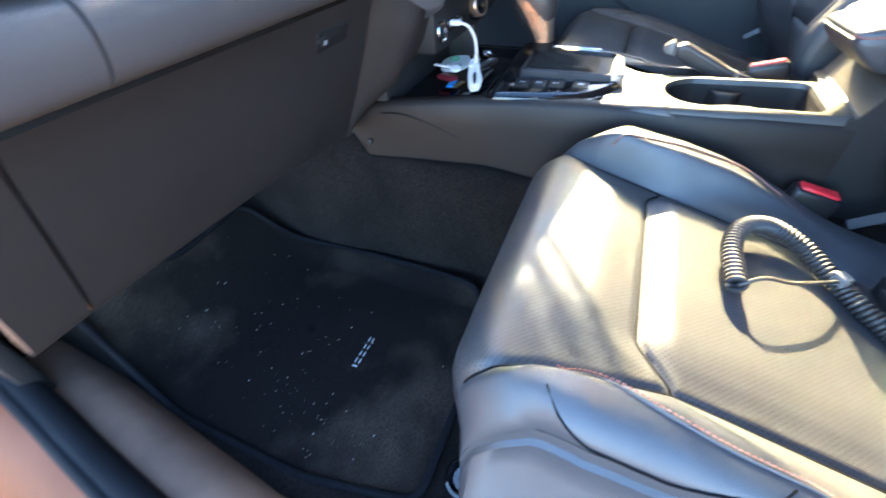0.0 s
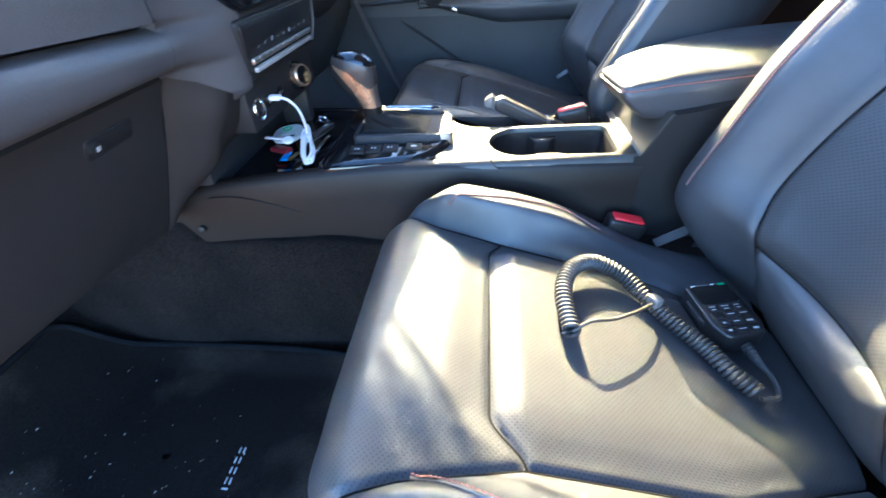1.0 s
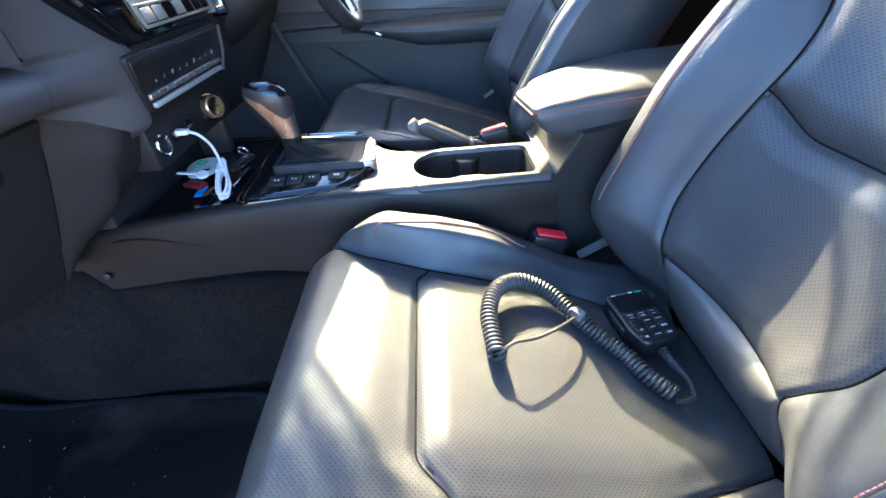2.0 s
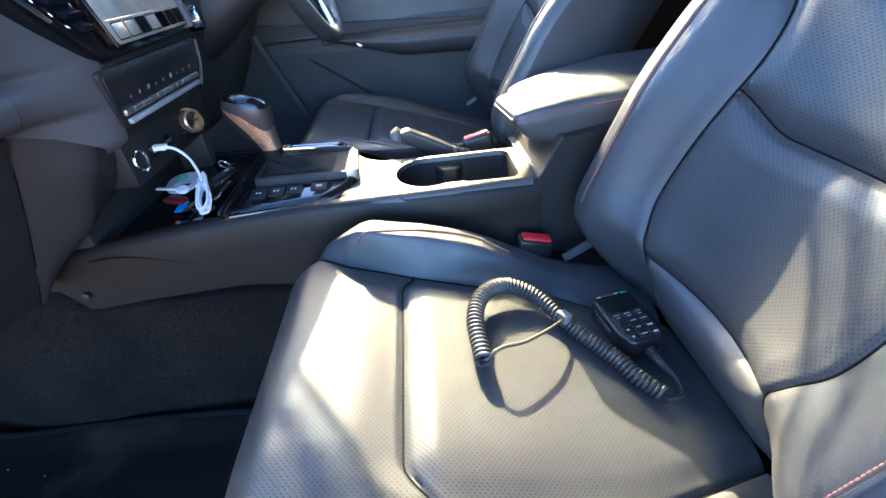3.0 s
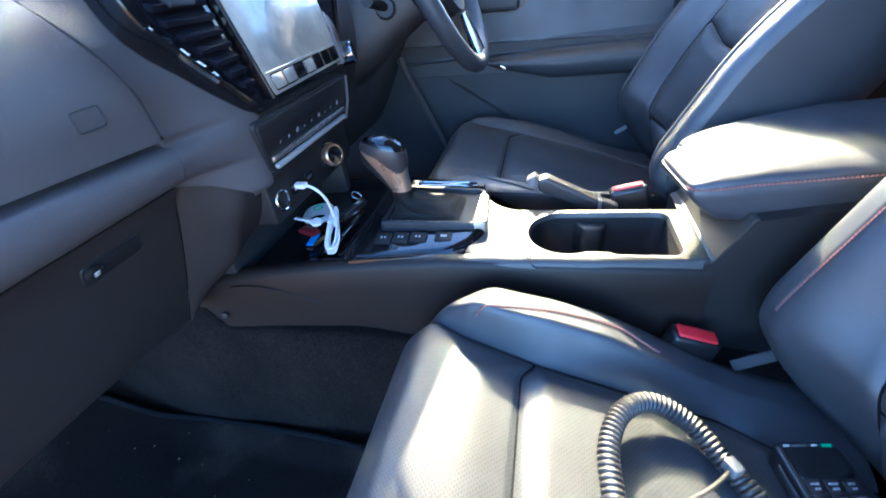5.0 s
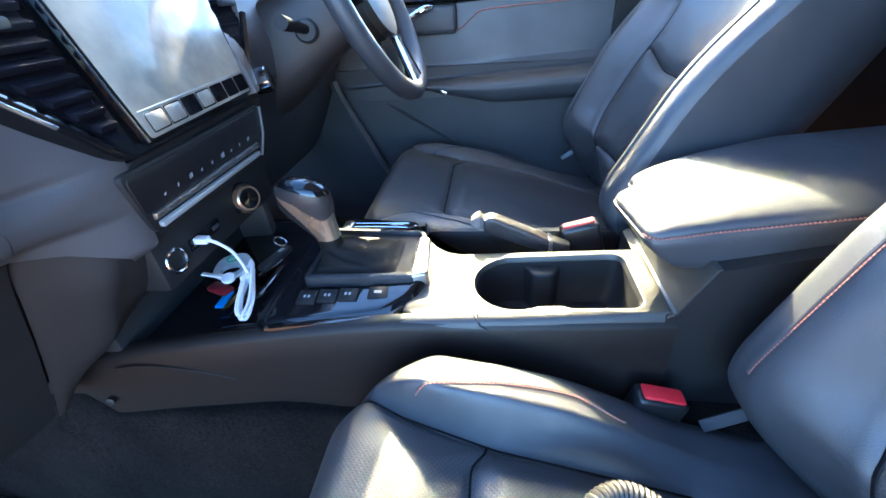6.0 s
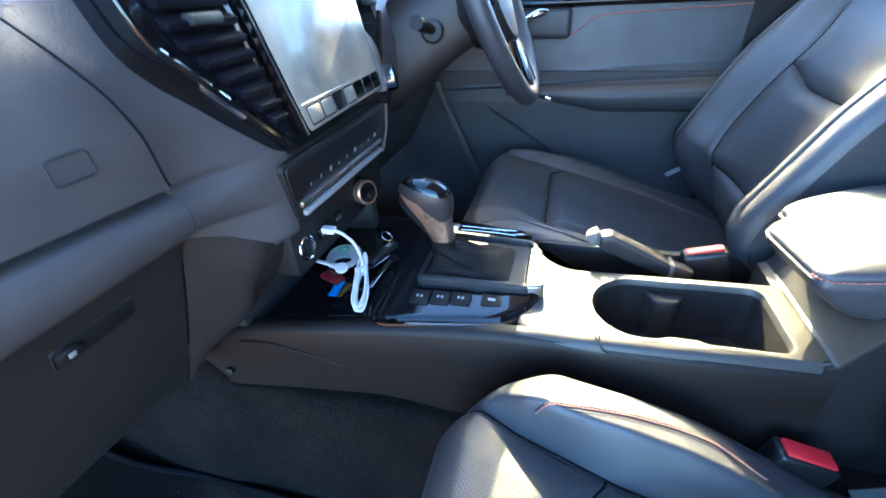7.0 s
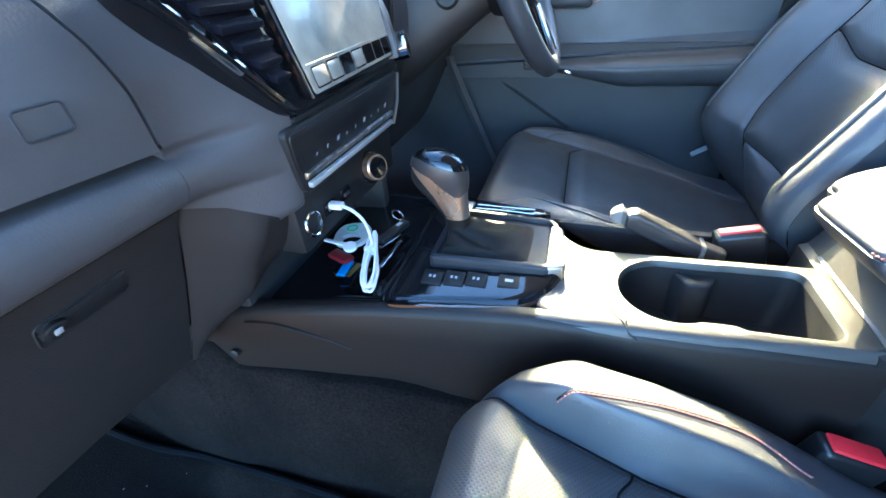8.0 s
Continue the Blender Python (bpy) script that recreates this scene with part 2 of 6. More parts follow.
def glass(name, colour, rough, through_it=1.0):
    m = bpy.data.materials.new(name)
    m.use_nodes = True
    b = m.node_tree.nodes["Principled BSDF"]
    b.inputs["Base Color"].default_value = (*colour, 1)
    b.inputs["Roughness"].default_value, b.inputs["Transmission Weight"].default_value = rough, through_it
    b.inputs["IOR"].default_value = 1.1
    return m


def tinted(name, colour):
    """Dark see-through acrylic that dims the light passing it."""
    m = bpy.data.materials.new(name)
    m.use_nodes = True
    t = m.node_tree
    clear, shine, mix = t.nodes.new("ShaderNodeBsdfTransparent"), t.nodes.new("ShaderNodeBsdfGlossy"), t.nodes.new("ShaderNodeMixShader")
    clear.inputs["Color"].default_value = (*colour, 1)
    shine.inputs["Roughness"].default_value = 0.05
    mix.inputs["Fac"].default_value = 0.08
    t.links.new(clear.outputs[0], mix.inputs[1])
    t.links.new(shine.outputs[0], mix.inputs[2])
    t.links.new(mix.outputs[0], t.nodes["Material Output"].inputs["Surface"])
    return m


SMOKE = tinted("smoked_acrylic", (0.64, 0.67, 0.72))
PANE = glass("window_glass", (0.93, 0.96, 0.95), 0.0)
# ---- structure ----
def slab(name, lo, hi, material, label, bevel=0.0):
    ob = part(name, box(bmesh.new(), lo, hi, bevel), material)
    return tagged(ob, label, kind="structure", category=name.split("_")[0])


slab("ground", (-400, -400, -0.75), (400, 400, -0.60), GROUND, "pale dry dirt ground around the vehicle")



def floor_height(x, y):
    """Carpeted cabin floor: flat wells, a tunnel in the middle, a toe board in front."""
    half = float(np.interp(x, [-0.36, -0.10, 0.10, 0.35, 0.8], [0.190, 0.183, 0.166, 0.154, 0.16]))
    tunnel = (0.274 + 0.045 * sstep(-0.158, -0.192, x) - 0.012 * sstep(0.04, 0.16, x)) * (1 - sstep(half, half + 0.024, abs(y - 0.01)))
    toe = 0.36 * sstep(-0.30, -0.76, x) * (1 - sstep(0.60, 0.64, abs(y)))
    lip = 0.012 * sstep(0.60, 0.66, abs(y))
    side = 0.322 * sstep(0.205, 0.188, abs(y)) * sstep(-0.18, -0.24, x)
    return 0.078 + max(tunnel, toe, side) + lip


bm = bmesh.new()
sheet(bm, np.arange(-0.80, 1.25, 0.0125), np.arange(-0.70, 0.7001, 0.00875), lambda x, y: (x, y, floor_height(x, y) + 0.0025 * noise.noise(Vector((x * 9, y * 9, 0)))))
bmesh.ops.recalc_face_normals(bm, faces=bm.faces[:])
floor = tagged(part("floor", bm, CARPET, sharp=180), "dark brown-black cabin carpet over the tunnel and footwells", "floor", kind="structure")
slab("floor_pan", (-0.85, -0.72, -0.05), (1.3, 0.72, 0.055), PLASTIC, "underside of the cabin floor")
slab("wall_front", (-0.88, -0.74, -0.05), (-0.79, 0.74, 0.86), PLASTIC, "firewall behind the dashboard")
slab("wall_rear", (1.55, -0.74, -0.05), (1.62, 0.74, 1.40), PLASTIC, "dark rear wall of the cabin")
slab("ceiling", (0.22, -0.62, 1.400), (1.62, 0.62, 1.440), HEADLINER, "light grey cloth headliner", 0.01)

# Roof rails, windscreen pillars, centre and rear pillars, on both sides.
for s, door in ((-1, "passenger"), (1, "driver")):
    bm = bmesh.new()
    tube(bm, spline([(-0.80, s * 0.72, 0.82), (-0.45, s * 0.70, 0.97), (-0.10, s * 0.68, 1.13), (0.12, s * 0.65, 1.235), (0.35, s * 0.62, 1.350), (0.9, s * 0.61, 1.405), (1.6, s * 0.61, 1.37)], 36), 0.040, 8)
    tagged(part("pillar_front_" + door, bm, HEADLINER), "slanting windscreen pillar and roof rail in grey trim", "pillar", kind="structure")
    bm = bmesh.new()
    bridge(bm, [[(x, y - 0.03, z), (x + 0.22, y - 0.03, z), (x + 0.22, y + 0.03, z), (x, y + 0.03, z)] for x, y, z in ((0.66 if s < 0 else 0.62, s * 0.70, 0.08), (0.66 if s < 0 else 0.632, s * 0.69, 0.86), (0.70 if s < 0 else 0.722, s * 0.66, 1.15), (0.74 if s < 0 else 0.80, s * 0.63, 1.40))])
    tagged(part("pillar_centre_" + door, bm, PLASTIC), "dark centre pillar between front and rear doors", "pillar", kind="structure")
    slab("wall_rear_" + door, (0.80, min(s * 0.70, s * 0.74), 0.05), (1.60, max(s * 0.70, s * 0.74), 1.40), PLASTIC, "dark rear door inner panel")

# Door sill on the passenger's side, with its rubber seal and the painted body outside.
bm = bmesh.new()
sill_profile = [(-0.625, 0.085), (-0.64, 0.118), (-0.665, 0.135), (-0.70, 0.14), (-0.722, 0.132), (-0.722, 0.02), (-0.60, 0.02)]


def sill_drift(x):
    """How far the sill line bends outwards along the opening."""
    return float(np.interp(x, [-0.65, -0.36, -0.06, 0.8], [0.018, -0.020, -0.056, -0.070]))


bridge(bm, [[(x, y + sill_drift(x), z) for y, z in sill_profile] for x in np.linspace(-0.62, 0.8, 24)])
tagged(part("sill_trim", bm, SILL, sharp=50), "black plastic scuff plate on the door sill, warm reflected light in its colour", "sill", kind="structure")
bm = bmesh.new()
seal_line = spline([(0.8, -0.820, 0.137), (0.1, -0.800, 0.137), (-0.15, -0.772, 0.139), (-0.32, -0.750, 0.142), (-0.47, -0.727, 0.150), (-0.57, -0.712, 0.19), (-0.63, -0.715, 0.30), (-0.66, -0.72, 0.45), (-0.62, -0.725, 0.62), (-0.55, -0.728, 0.78)], 50)
tube(bm, [Vector(p) + Vector((0, -0.006, 0)) for p in seal_line], 0.025, 14)
tagged(part("door_seal", bm, SEAL), "black rubber door seal round the opening", "seal", kind="structure")
bm = tube(bmesh.new(), [Vector(p) + Vector((0.002, -0.024, 0.012)) for p in seal_line], 0.011, 10)
tagged(part("door_seal_lip", bm, SEAL), "outer lip of the black door seal", "seal", kind="structure")
bm = bmesh.new()
body_profile = [(-0.745, 0.118), (-0.785, 0.104), (-0.835, 0.06), (-0.87, -0.02), (-0.88, -0.12), (-0.74, -0.12)]
bridge(bm, [[(x, y + sill_drift(x), z) for y, z in body_profile] for x in np.linspace(-0.9, 0.9, 12)])
tagged(part("body_sill", bm, AMBER_PAINT), "amber orange painted lower body below the door opening", "body", kind="structure")
slab("body_front_quarter", (-1.0, -0.83, -0.1), (-0.68, -0.745, 0.8), AMBER_PAINT, "amber orange painted front quarter of the body", 0.02)
slab("kick_panel", (-0.80, -0.725, 0.05), (-0.50, -0.695, 0.60), PLASTIC, "black kick panel at the end of the dashboard", 0.008)

# Windscreen and hood.
bm = bmesh.new()
bridge(bm, [[(-0.80, -0.68, 0.86), (-0.80, 0.68, 0.86), (0.20, 0.60, 1.345), (0.20, -0.60, 1.345)], [(-0.806, -0.68, 0.865), (-0.806, 0.68, 0.865), (0.194, 0.60, 1.350), (0.194, -0.60, 1.350)]])
tagged(part("window_front", bm, PANE), "clear windscreen glass", "window", kind="structure")
slab("hood", (-1.9, -0.80, 0.30), (-0.81, 0.80, 0.80), AMBER_PAINT, "amber orange painted hood ahead of the windscreen", 0.06)

# ---- dashboard ----
dash = thing("dashboard", (-0.3, 0, 0.1), "black grained dashboard with a glovebox and padded roll", "dashboard")
DASH_TOP = [(-0.80, 0.835), (-0.45, 0.87), (-0.20, 0.875), (-0.12, 0.862), (-0.075, 0.83), (-0.05, 0.79), (-0.038, 0.75), (-0.040, 0.702)]


def stack_bulge(y, z):
    """How far the middle of the dashboard stands out towards the rear."""
    return 0.052 * float(1 - sstep(0.115, 0.23, abs(y - 0.005))) * float(sstep(0.50, 0.60, z)) * float(1 - sstep(0.66, 0.84, z) * 0.75)


def dash_strip(name, profile, y0, y1, material, thick=0.02, n=40, label="", bulge=True, steps=6, sink=None):
    """A band of the dashboard: a profile of (x, z) swept across the vehicle, with thickness."""
    prof = [tuple(p) for p in spline(profile, (len(profile) - 1) * steps + 1)] if len(profile) > 2 else profile
    bm = bmesh.new()
    front = sheet(bm, np.linspace(y0, y1, n), range(len(prof)), lambda y, i: (prof[i][0] + (stack_bulge(y, prof[i][1]) if bulge else 0) - (sink(y) if sink else 0), y, prof[i][1]))
    bmesh.ops.recalc_face_normals(bm, faces=bm.faces[:])
    mid = bm.faces[:][len(bm.faces) // 2]
    if mid.normal.x + mid.normal.z < 0:
        bmesh.ops.reverse_faces(bm, faces=bm.faces[:])
    bmesh.ops.solidify(bm, geom=bm.faces[:], thickness=thick)
    return under(part(name, bm, material, label=label, sharp=45), dash)


SEAM_Z, SEAM_Y = [0.60, 0.695, 0.743, 0.773, 0.797, 0.83, 0.87, 0.90], [-0.2245, -0.2285, -0.235, -0.243, -0.253, -0.268, -0.30, -0.30]


def pad_seam(z):
    return float(np.interp(z, SEAM_Z, SEAM_Y))


def pad_lean(y):
    """How far the lower edge of the pad drops from the door towards the middle."""
    return -0.05 * (max(min(y, -0.22), -0.45) + 0.285)


def pad_panel(name, profile, left, right, label="", material=None, n=30, thick=0.02):
    """A panel of the dashboard between two slanting side lines, given by height."""
    prof = [tuple(p) for p in spline(profile, (len(profile) - 1) * 7 + 1)]
    bm = bmesh.new()
    sheet(bm, np.linspace(0, 1, n), range(len(prof)), lambda u, i: (prof[i][0] + stack_bulge(left(prof[i][1]) * (1 - u) + right(prof[i][1]) * u, prof[i][1]), left(prof[i][1]) * (1 - u) + right(prof[i][1]) * u, prof[i][1]))
    bmesh.ops.recalc_face_normals(bm, faces=bm.faces[:])
    if sum(f.normal.x + f.normal.z for f in bm.faces) < 0:
        bmesh.ops.reverse_faces(bm, faces=bm.faces[:])
    bmesh.ops.solidify(bm, geom=bm.faces[:], thickness=thick)
    return under(part(name, bm, material or SOFT_DASH, label=label, sharp=45), dash)


for lid in (pad_panel("airbag_lid", DASH_TOP, lambda z: -0.583, lambda z: pad_seam(z) - 0.0018, "smooth black airbag lid panel"), pad_panel("end_pad", DASH_TOP, lambda z: -0.715, lambda z: -0.587, n=12)):
    for v in lid.data.vertices:
        v.co.z += pad_lean(v.co.y) * float(sstep(0.78, 0.704, v.co.z))
pad_panel("upper_pad", DASH_TOP, lambda z: 0.128, lambda z: 0.715, n=40)
pad_panel("top_pad", DASH_TOP[:5], lambda z: pad_seam(z) + 0.0018, lambda z: 0.130, n=30)
# smooth shroud between the airbag lid and the centre stack
ROLL = [(-0.056, 0.6975), (-0.040, 0.690), (-0.034, 0.674), (-0.042, 0.654), (-0.064, 0.6445)]
roll_line = spline(ROLL, 25)[::-1]
SHROUD_Z = [0.56, 0.60] + [float(p[1]) for p in roll_line] + [0.704, 0.75, 0.79, 0.832]
SHROUD_X = [-0.075, -0.072] + [max(float(p[0]), -0.045) if p[1] > 0.68 else float(p[0]) for p in roll_line] + [-0.040, -0.038, -0.050, -0.077]
LOW_Y, LOW_Z = [-0.30, -0.2225, -0.187, -0.144, -0.12], [0.642, 0.642, 0.626, 0.593, 0.566]
bm = bmesh.new()


def shroud(u, v):
    z_top = 0.832
    y = (pad_seam(0.70) + 0.0018) * (1 - u) - 0.122 * u
    z = z_top + (float(np.interp(y, LOW_Y, LOW_Z)) - z_top) * v
    y = (pad_seam(z) + 0.0018) * (1 - u) - 0.122 * u
    x = float(np.interp(z, SHROUD_Z, SHROUD_X))
    beside = (-0.008 - 0.25 * (z - 0.711) if z > 0.694 else -0.00375 - 0.10 * (0.694 - z)) - 0.045 * float(sstep(0.605, 0.568, z))
    x += (beside - x) * float(sstep(0.05, 1.0, u)) * float(1 - 0.35 * sstep(0.74, 0.83, z))
    return (x, y, z + pad_lean(y) * (1 - u) * float(sstep(0.655, 0.69, z) * sstep(0.78, 0.704, z)))


sheet(bm, np.linspace(0, 1, 40), np.linspace(0, 1, 90), shroud)
bmesh.ops.recalc_face_normals(bm, faces=bm.faces[:])
if sum(f.normal.x for f in bm.faces) < 0:
    bmesh.ops.reverse_faces(bm, faces=bm.faces[:])
bmesh.ops.solidify(bm, geom=bm.faces[:], thickness=0.018)
under(part("stack_shroud", bm, SOFT_DASH, label="smooth black shroud beside the centre stack"), dash)
for y0, y1 in ((-0.715, -0.6045), (-0.6015, -0.2266)):
    roll = dash_strip("padded_roll", ROLL, y0, y1, SOFT_DASH, n=60, bulge=False, label="padded roll above the glovebox")
    for v in roll.data.vertices:
        v.co.z += pad_lean(v.co.y) * float(sstep(0.648, 0.690, v.co.z))
dash_strip("backing", [(-0.092, 0.71), (-0.098, 0.60), (-0.170, 0.455)], -0.71, -0.10, RUBBER, 0.01, bulge=False)
GLOVE = [(-0.071, 0.638), (-0.080, 0.622), (-0.092, 0.595), (-0.115, 0.535), (-0.146, 0.468), (-0.162, 0.462)]
for ob in (dash_strip("glovebox_lid", GLOVE, -0.668, -0.2165, GLOVE_PLASTIC, 0.018, bulge=False, label="black glovebox lid with a lock"), dash_strip("end_panel", GLOVE, -0.722, -0.672, GLOVE_PLASTIC, 0.018, bulge=False)):
    # the lower edge falls towards the middle of the vehicle
    for v in ob.data.vertices:
        if v.co.z < 0.535:
            drop = (0.535 - v.co.z) * ((0.535 - float(np.interp(v.co.y, [-0.67, -0.47, -0.33, -0.22], [0.457, 0.448, 0.438, 0.420]))) / 0.067 - 1)
            v.co.z -= drop
            v.co.x -= 0.463 * drop
# rounded corner piece between the glovebox, the tray and the console
bm = bmesh.new()
corner = [
    [(-0.078, -0.2130, 0.645), (-0.058, -0.188, 0.631), (-0.037, -0.160, 0.612), (-0.034, -0.146, 0.604), (-0.038, -0.112, 0.590)],
    [(-0.092, -0.2130, 0.597), (-0.068, -0.192, 0.590), (-0.045, -0.168, 0.580), (-0.043, -0.150, 0.575), (-0.046, -0.110, 0.566)],
    [(-0.106, -0.2130, 0.561), (-0.084, -0.196, 0.555), (-0.062, -0.174, 0.548), (-0.060, -0.154, 0.545), (-0.064, -0.104, 0.530)],
    [(-0.128, -0.2130, 0.508), (-0.108, -0.200, 0.506), (-0.086, -0.180, 0.502), (-0.086, -0.160, 0.500), (-0.120, -0.112, 0.490)],
    [(-0.152, -0.2130, 0.455), (-0.140, -0.205, 0.455), (-0.133, -0.192, 0.457), (-0.138, -0.176, 0.458), (-0.168, -0.135, 0.458)],
    [(-0.174, -0.2130, 0.408), (-0.171, -0.207, 0.408), (-0.176, -0.198, 0.410), (-0.190, -0.184, 0.412), (-0.205, -0.140, 0.415)],
]
across_rows = [spline(r, 25) for r in corner]
bridge(bm, [[tuple(p) for p in spline([r[i] for r in across_rows], 40)] for i in range(25)], closed=False)
bmesh.ops.recalc_face_normals(bm, faces=bm.faces[:])
if sum(f.normal.x - f.normal.y for f in bm.faces) < 0:
    bmesh.ops.reverse_faces(bm, faces=bm.faces[:])
bmesh.ops.solidify(bm, geom=bm.faces[:], thickness=0.01)
under(part("lower_corner", bm, CORNER_PLASTIC, label="warm black rounded corner beside the glovebox", sharp=60), dash)
# instrument hood in front of the driver
bm = bmesh.new()
hood_line = [(0.20, 0.80), (0.215, 0.87), (0.26, 0.905), (DRV_Y, 0.925), (0.49, 0.905), (0.535, 0.87), (0.55, 0.80)]
arch = [tuple(p) for p in spline(hood_line, 30)]
bridge(bm, [[(x, DRV_Y + (y - DRV_Y) * k, z - d) for y, z in arch] for x, k, d in ((-0.30, 0.9, 0.04), (-0.12, 1.0, 0.005), (-0.035, 1.0, 0.0), (-0.030, 0.98, 0.006), (-0.037, 0.95, 0.012), (-0.14, 0.90, 0.02))], closed=False)
under(part("instrument_hood", bm, SOFT_DASH, label="black hood over the instruments"), dash)
bm = box(bmesh.new(), (-0.17, 0.21, 0.72), (-0.145, 0.54, 0.90), 0.006)
under(part("instrument_face", bm, GLOSS), dash)
# Embossed airbag mark and the glovebox latch.
def ribbon(name, points, radius, material, base, label="", sides=6, closed=False):
    bm = bmesh.new()
    pts = [Vector(p) for p in points]
    if closed:
        pts = pts + [pts[0], pts[1]]
    tube(bm, pts, radius, sides)
    return under(part(name, bm, material, label=label), base)


mark = [(-0.035 - 0.0, y, z) for y, z in round_outline(-0.306, 0.7325, -0.279, 0.7495, 0.003, 4)]
ribbon("airbag_mark", [(x + 0.0005, y, z) for x, y, z in mark], 0.0008, RUBBER, dash, "embossed oblong airbag mark", closed=True)


def on_glove(y, z, out=0.0):
    """A place on the face of the glovebox lid."""
    zs = [p[1] for p in GLOVE][::-1]
    xs = [p[0] for p in GLOVE][::-1]
    return Vector((np.interp(z, zs, xs) + out * 0.92, y, z + out * 0.38))


glove_turn = Matrix.Rotation(radians(22), 4, "Y")
bm = bmesh.new()
box(bm, (-0.004, -0.034, -0.011), (0.0022, 0.034, 0.011), 0.003)
placed(bm, Matrix.Translation(on_glove(-0.307, 0.602)) @ glove_turn)
latch = under(part("latch", bm, PLASTIC, label="black glovebox latch handle"), dash)
bm = bmesh.new()
disc(bm, (0, 0, 0), (1, 0, 0), [(0.0075, -0.002), (0.0075, 0.0035), (0.0065, 0.0045), (0.0, 0.0045)], 24)
placed(bm, Matrix.Translation(on_glove(-0.331, 0.603, 0.002)) @ glove_turn @ Matrix.Diagonal((1, 1.3, 1, 1)))
lock = sub(part("lock", bm, PLASTIC, label="round key lock"), latch)
bm = bmesh.new()
box(bm, (0.004, -0.0028, -0.0028), (0.0055, 0.0028, 0.0028), 0.0006)
placed(bm, Matrix.Translation(on_glove(-0.331, 0.603, 0.002)) @ glove_turn)
sub(part("keyhole_plate", bm, GREY_PRINT), latch)
ribbon("latch_groove", [on_glove(y, z, 0.0012) for y, z in round_outline(-0.342, 0.591, -0.273, 0.613, 0.004, 4)], 0.0009, RUBBER, dash)

# ---- middle of the dashboard ----
stack = thing("centre_stack", (-0.05, 0, 0.5), "gloss black centre stack with screen, vents and climate panel", "dashboard console")


def stack_place(y, z, out=0.0):
    """A place on the leaning face of the centre stack."""
    if z < 0.694:
        return Vector((-0.00175 - 0.10 * (0.694 - z) + out, y, z))
    return Vector((-0.006 - 0.25 * (z - 0.711) - 0.055 * y + out * 0.97, y, z + out * 0.24))


def stack_plate(outline, out0, out1, bevel=0.002, seg=2):
    """A plate with an outline of (y, z) on the stack's face, between two heights above it."""
    bm = bmesh.new()
    low = [bm.verts.new(stack_place(y, z, out0)) for y, z in outline]
    high = [bm.verts.new(stack_place(y, z, out1)) for y, z in outline]
    n = len(low)
    for i in range(n):
        bm.faces.new((low[i], low[(i + 1) % n], high[(i + 1) % n], high[i]))
    top = bm.faces.new(high)
    bm.faces.new(low[::-1])
    bmesh.ops.recalc_face_normals(bm, faces=bm.faces[:])
    if bevel:
        bmesh.ops.bevel(bm, geom=list(top.edges), offset=bevel, segments=seg, profile=0.5, affect="EDGES")
    return bm


def rounded(points, r=0.008, n=4):
    """An outline of (a, b) with its corners rounded."""
    out = []
    k = len(points)
    for i in range(k):
        p, a, b = (Vector(points[j % k]) for j in (i, i - 1, i + 1))
        ra, rb = (a - p).normalized() * min(r, (a - p).length / 2.2), (b - p).normalized() * min(r, (b - p).length / 2.2)
        for t in np.linspace(0, 1, n):
            out.append(tuple((p + ra) * (1 - t) ** 2 + 2 * p * t * (1 - t) + (p + rb) * t**2))
    return out


bezel_outline = rounded([(-0.128, 0.694), (0.132, 0.694), (0.232, 0.818), (0.238, 0.872), (-0.232, 0.872), (-0.226, 0.802)], 0.02, 5)
under(part("bezel", stack_plate(bezel_outline, -0.03, 0.004, 0.004, 3), GLOSS, label="gloss black bezel round the screen"), stack)
# bright edge trims beside the vents
for s in (-1, 1):
    ribbon("bezel_trim", [stack_place(0.003 + s * (0.128 + 0.096 * t), 0.700 + 0.10 * t, 0.005) for t in np.linspace(0.12, 0.98, 14)], 0.0028 if s < 0 else 0.0055, GLOSS, stack)
    ribbon("trim_light_edge", [stack_place(0.003 + s * (0.131 + 0.097 * t), 0.6985 + 0.10 * t, 0.0035) for t in np.linspace(0.42, 0.72, 8)], 0.0026, CHROME, stack, "short bright metal edge")
    # vent opening with slats
    shape = [(0.003 + s * a, b) for a, b in ((0.122, 0.714), (0.136, 0.716), (0.213, 0.804), (0.219, 0.862), (0.138, 0.862))]
    under(part("vent_backing", stack_plate(rounded(shape, 0.008), 0.002, 0.0052, 0.0), BLACK_SLAT), stack)
    for k in range(10):
        z = 0.732 + k * 0.0136
        y0 = 0.126 + 0.014 * (z - 0.742) / 0.13
        y1 = min(0.134 + (z - 0.718) * 0.87, 0.211)
        bm = bmesh.new()
        a, b = sorted((0.003 + s * y0, 0.003 + s * y1))
        deep = 0.006 if s < 0 else 0.002
        box(bm, (-deep, a, -0.0030), (deep, b, 0.0030), 0.0012)
        placed(bm, Matrix.Translation(Vector((stack_place(0, z, 0.008 if s < 0 else 0.004).x, 0, z))) @ Matrix.Rotation(radians(3.15), 4, "Z") @ Matrix.Rotation(radians(20), 4, "Y"))
        under(part("vent_slat", bm, BLACK_SLAT), stack)
    bm = bmesh.new()
    p = stack_place(0.003 + s * 0.175, 0.812, 0.014)
    box(bm, (-0.006, -0.016, -0.004), (0.006, 0.016, 0.004), 0.002)
    under(part("vent_tab", placed(bm, Matrix.Translation(p)), DARK_METAL, label="small dark vent tab"), stack)

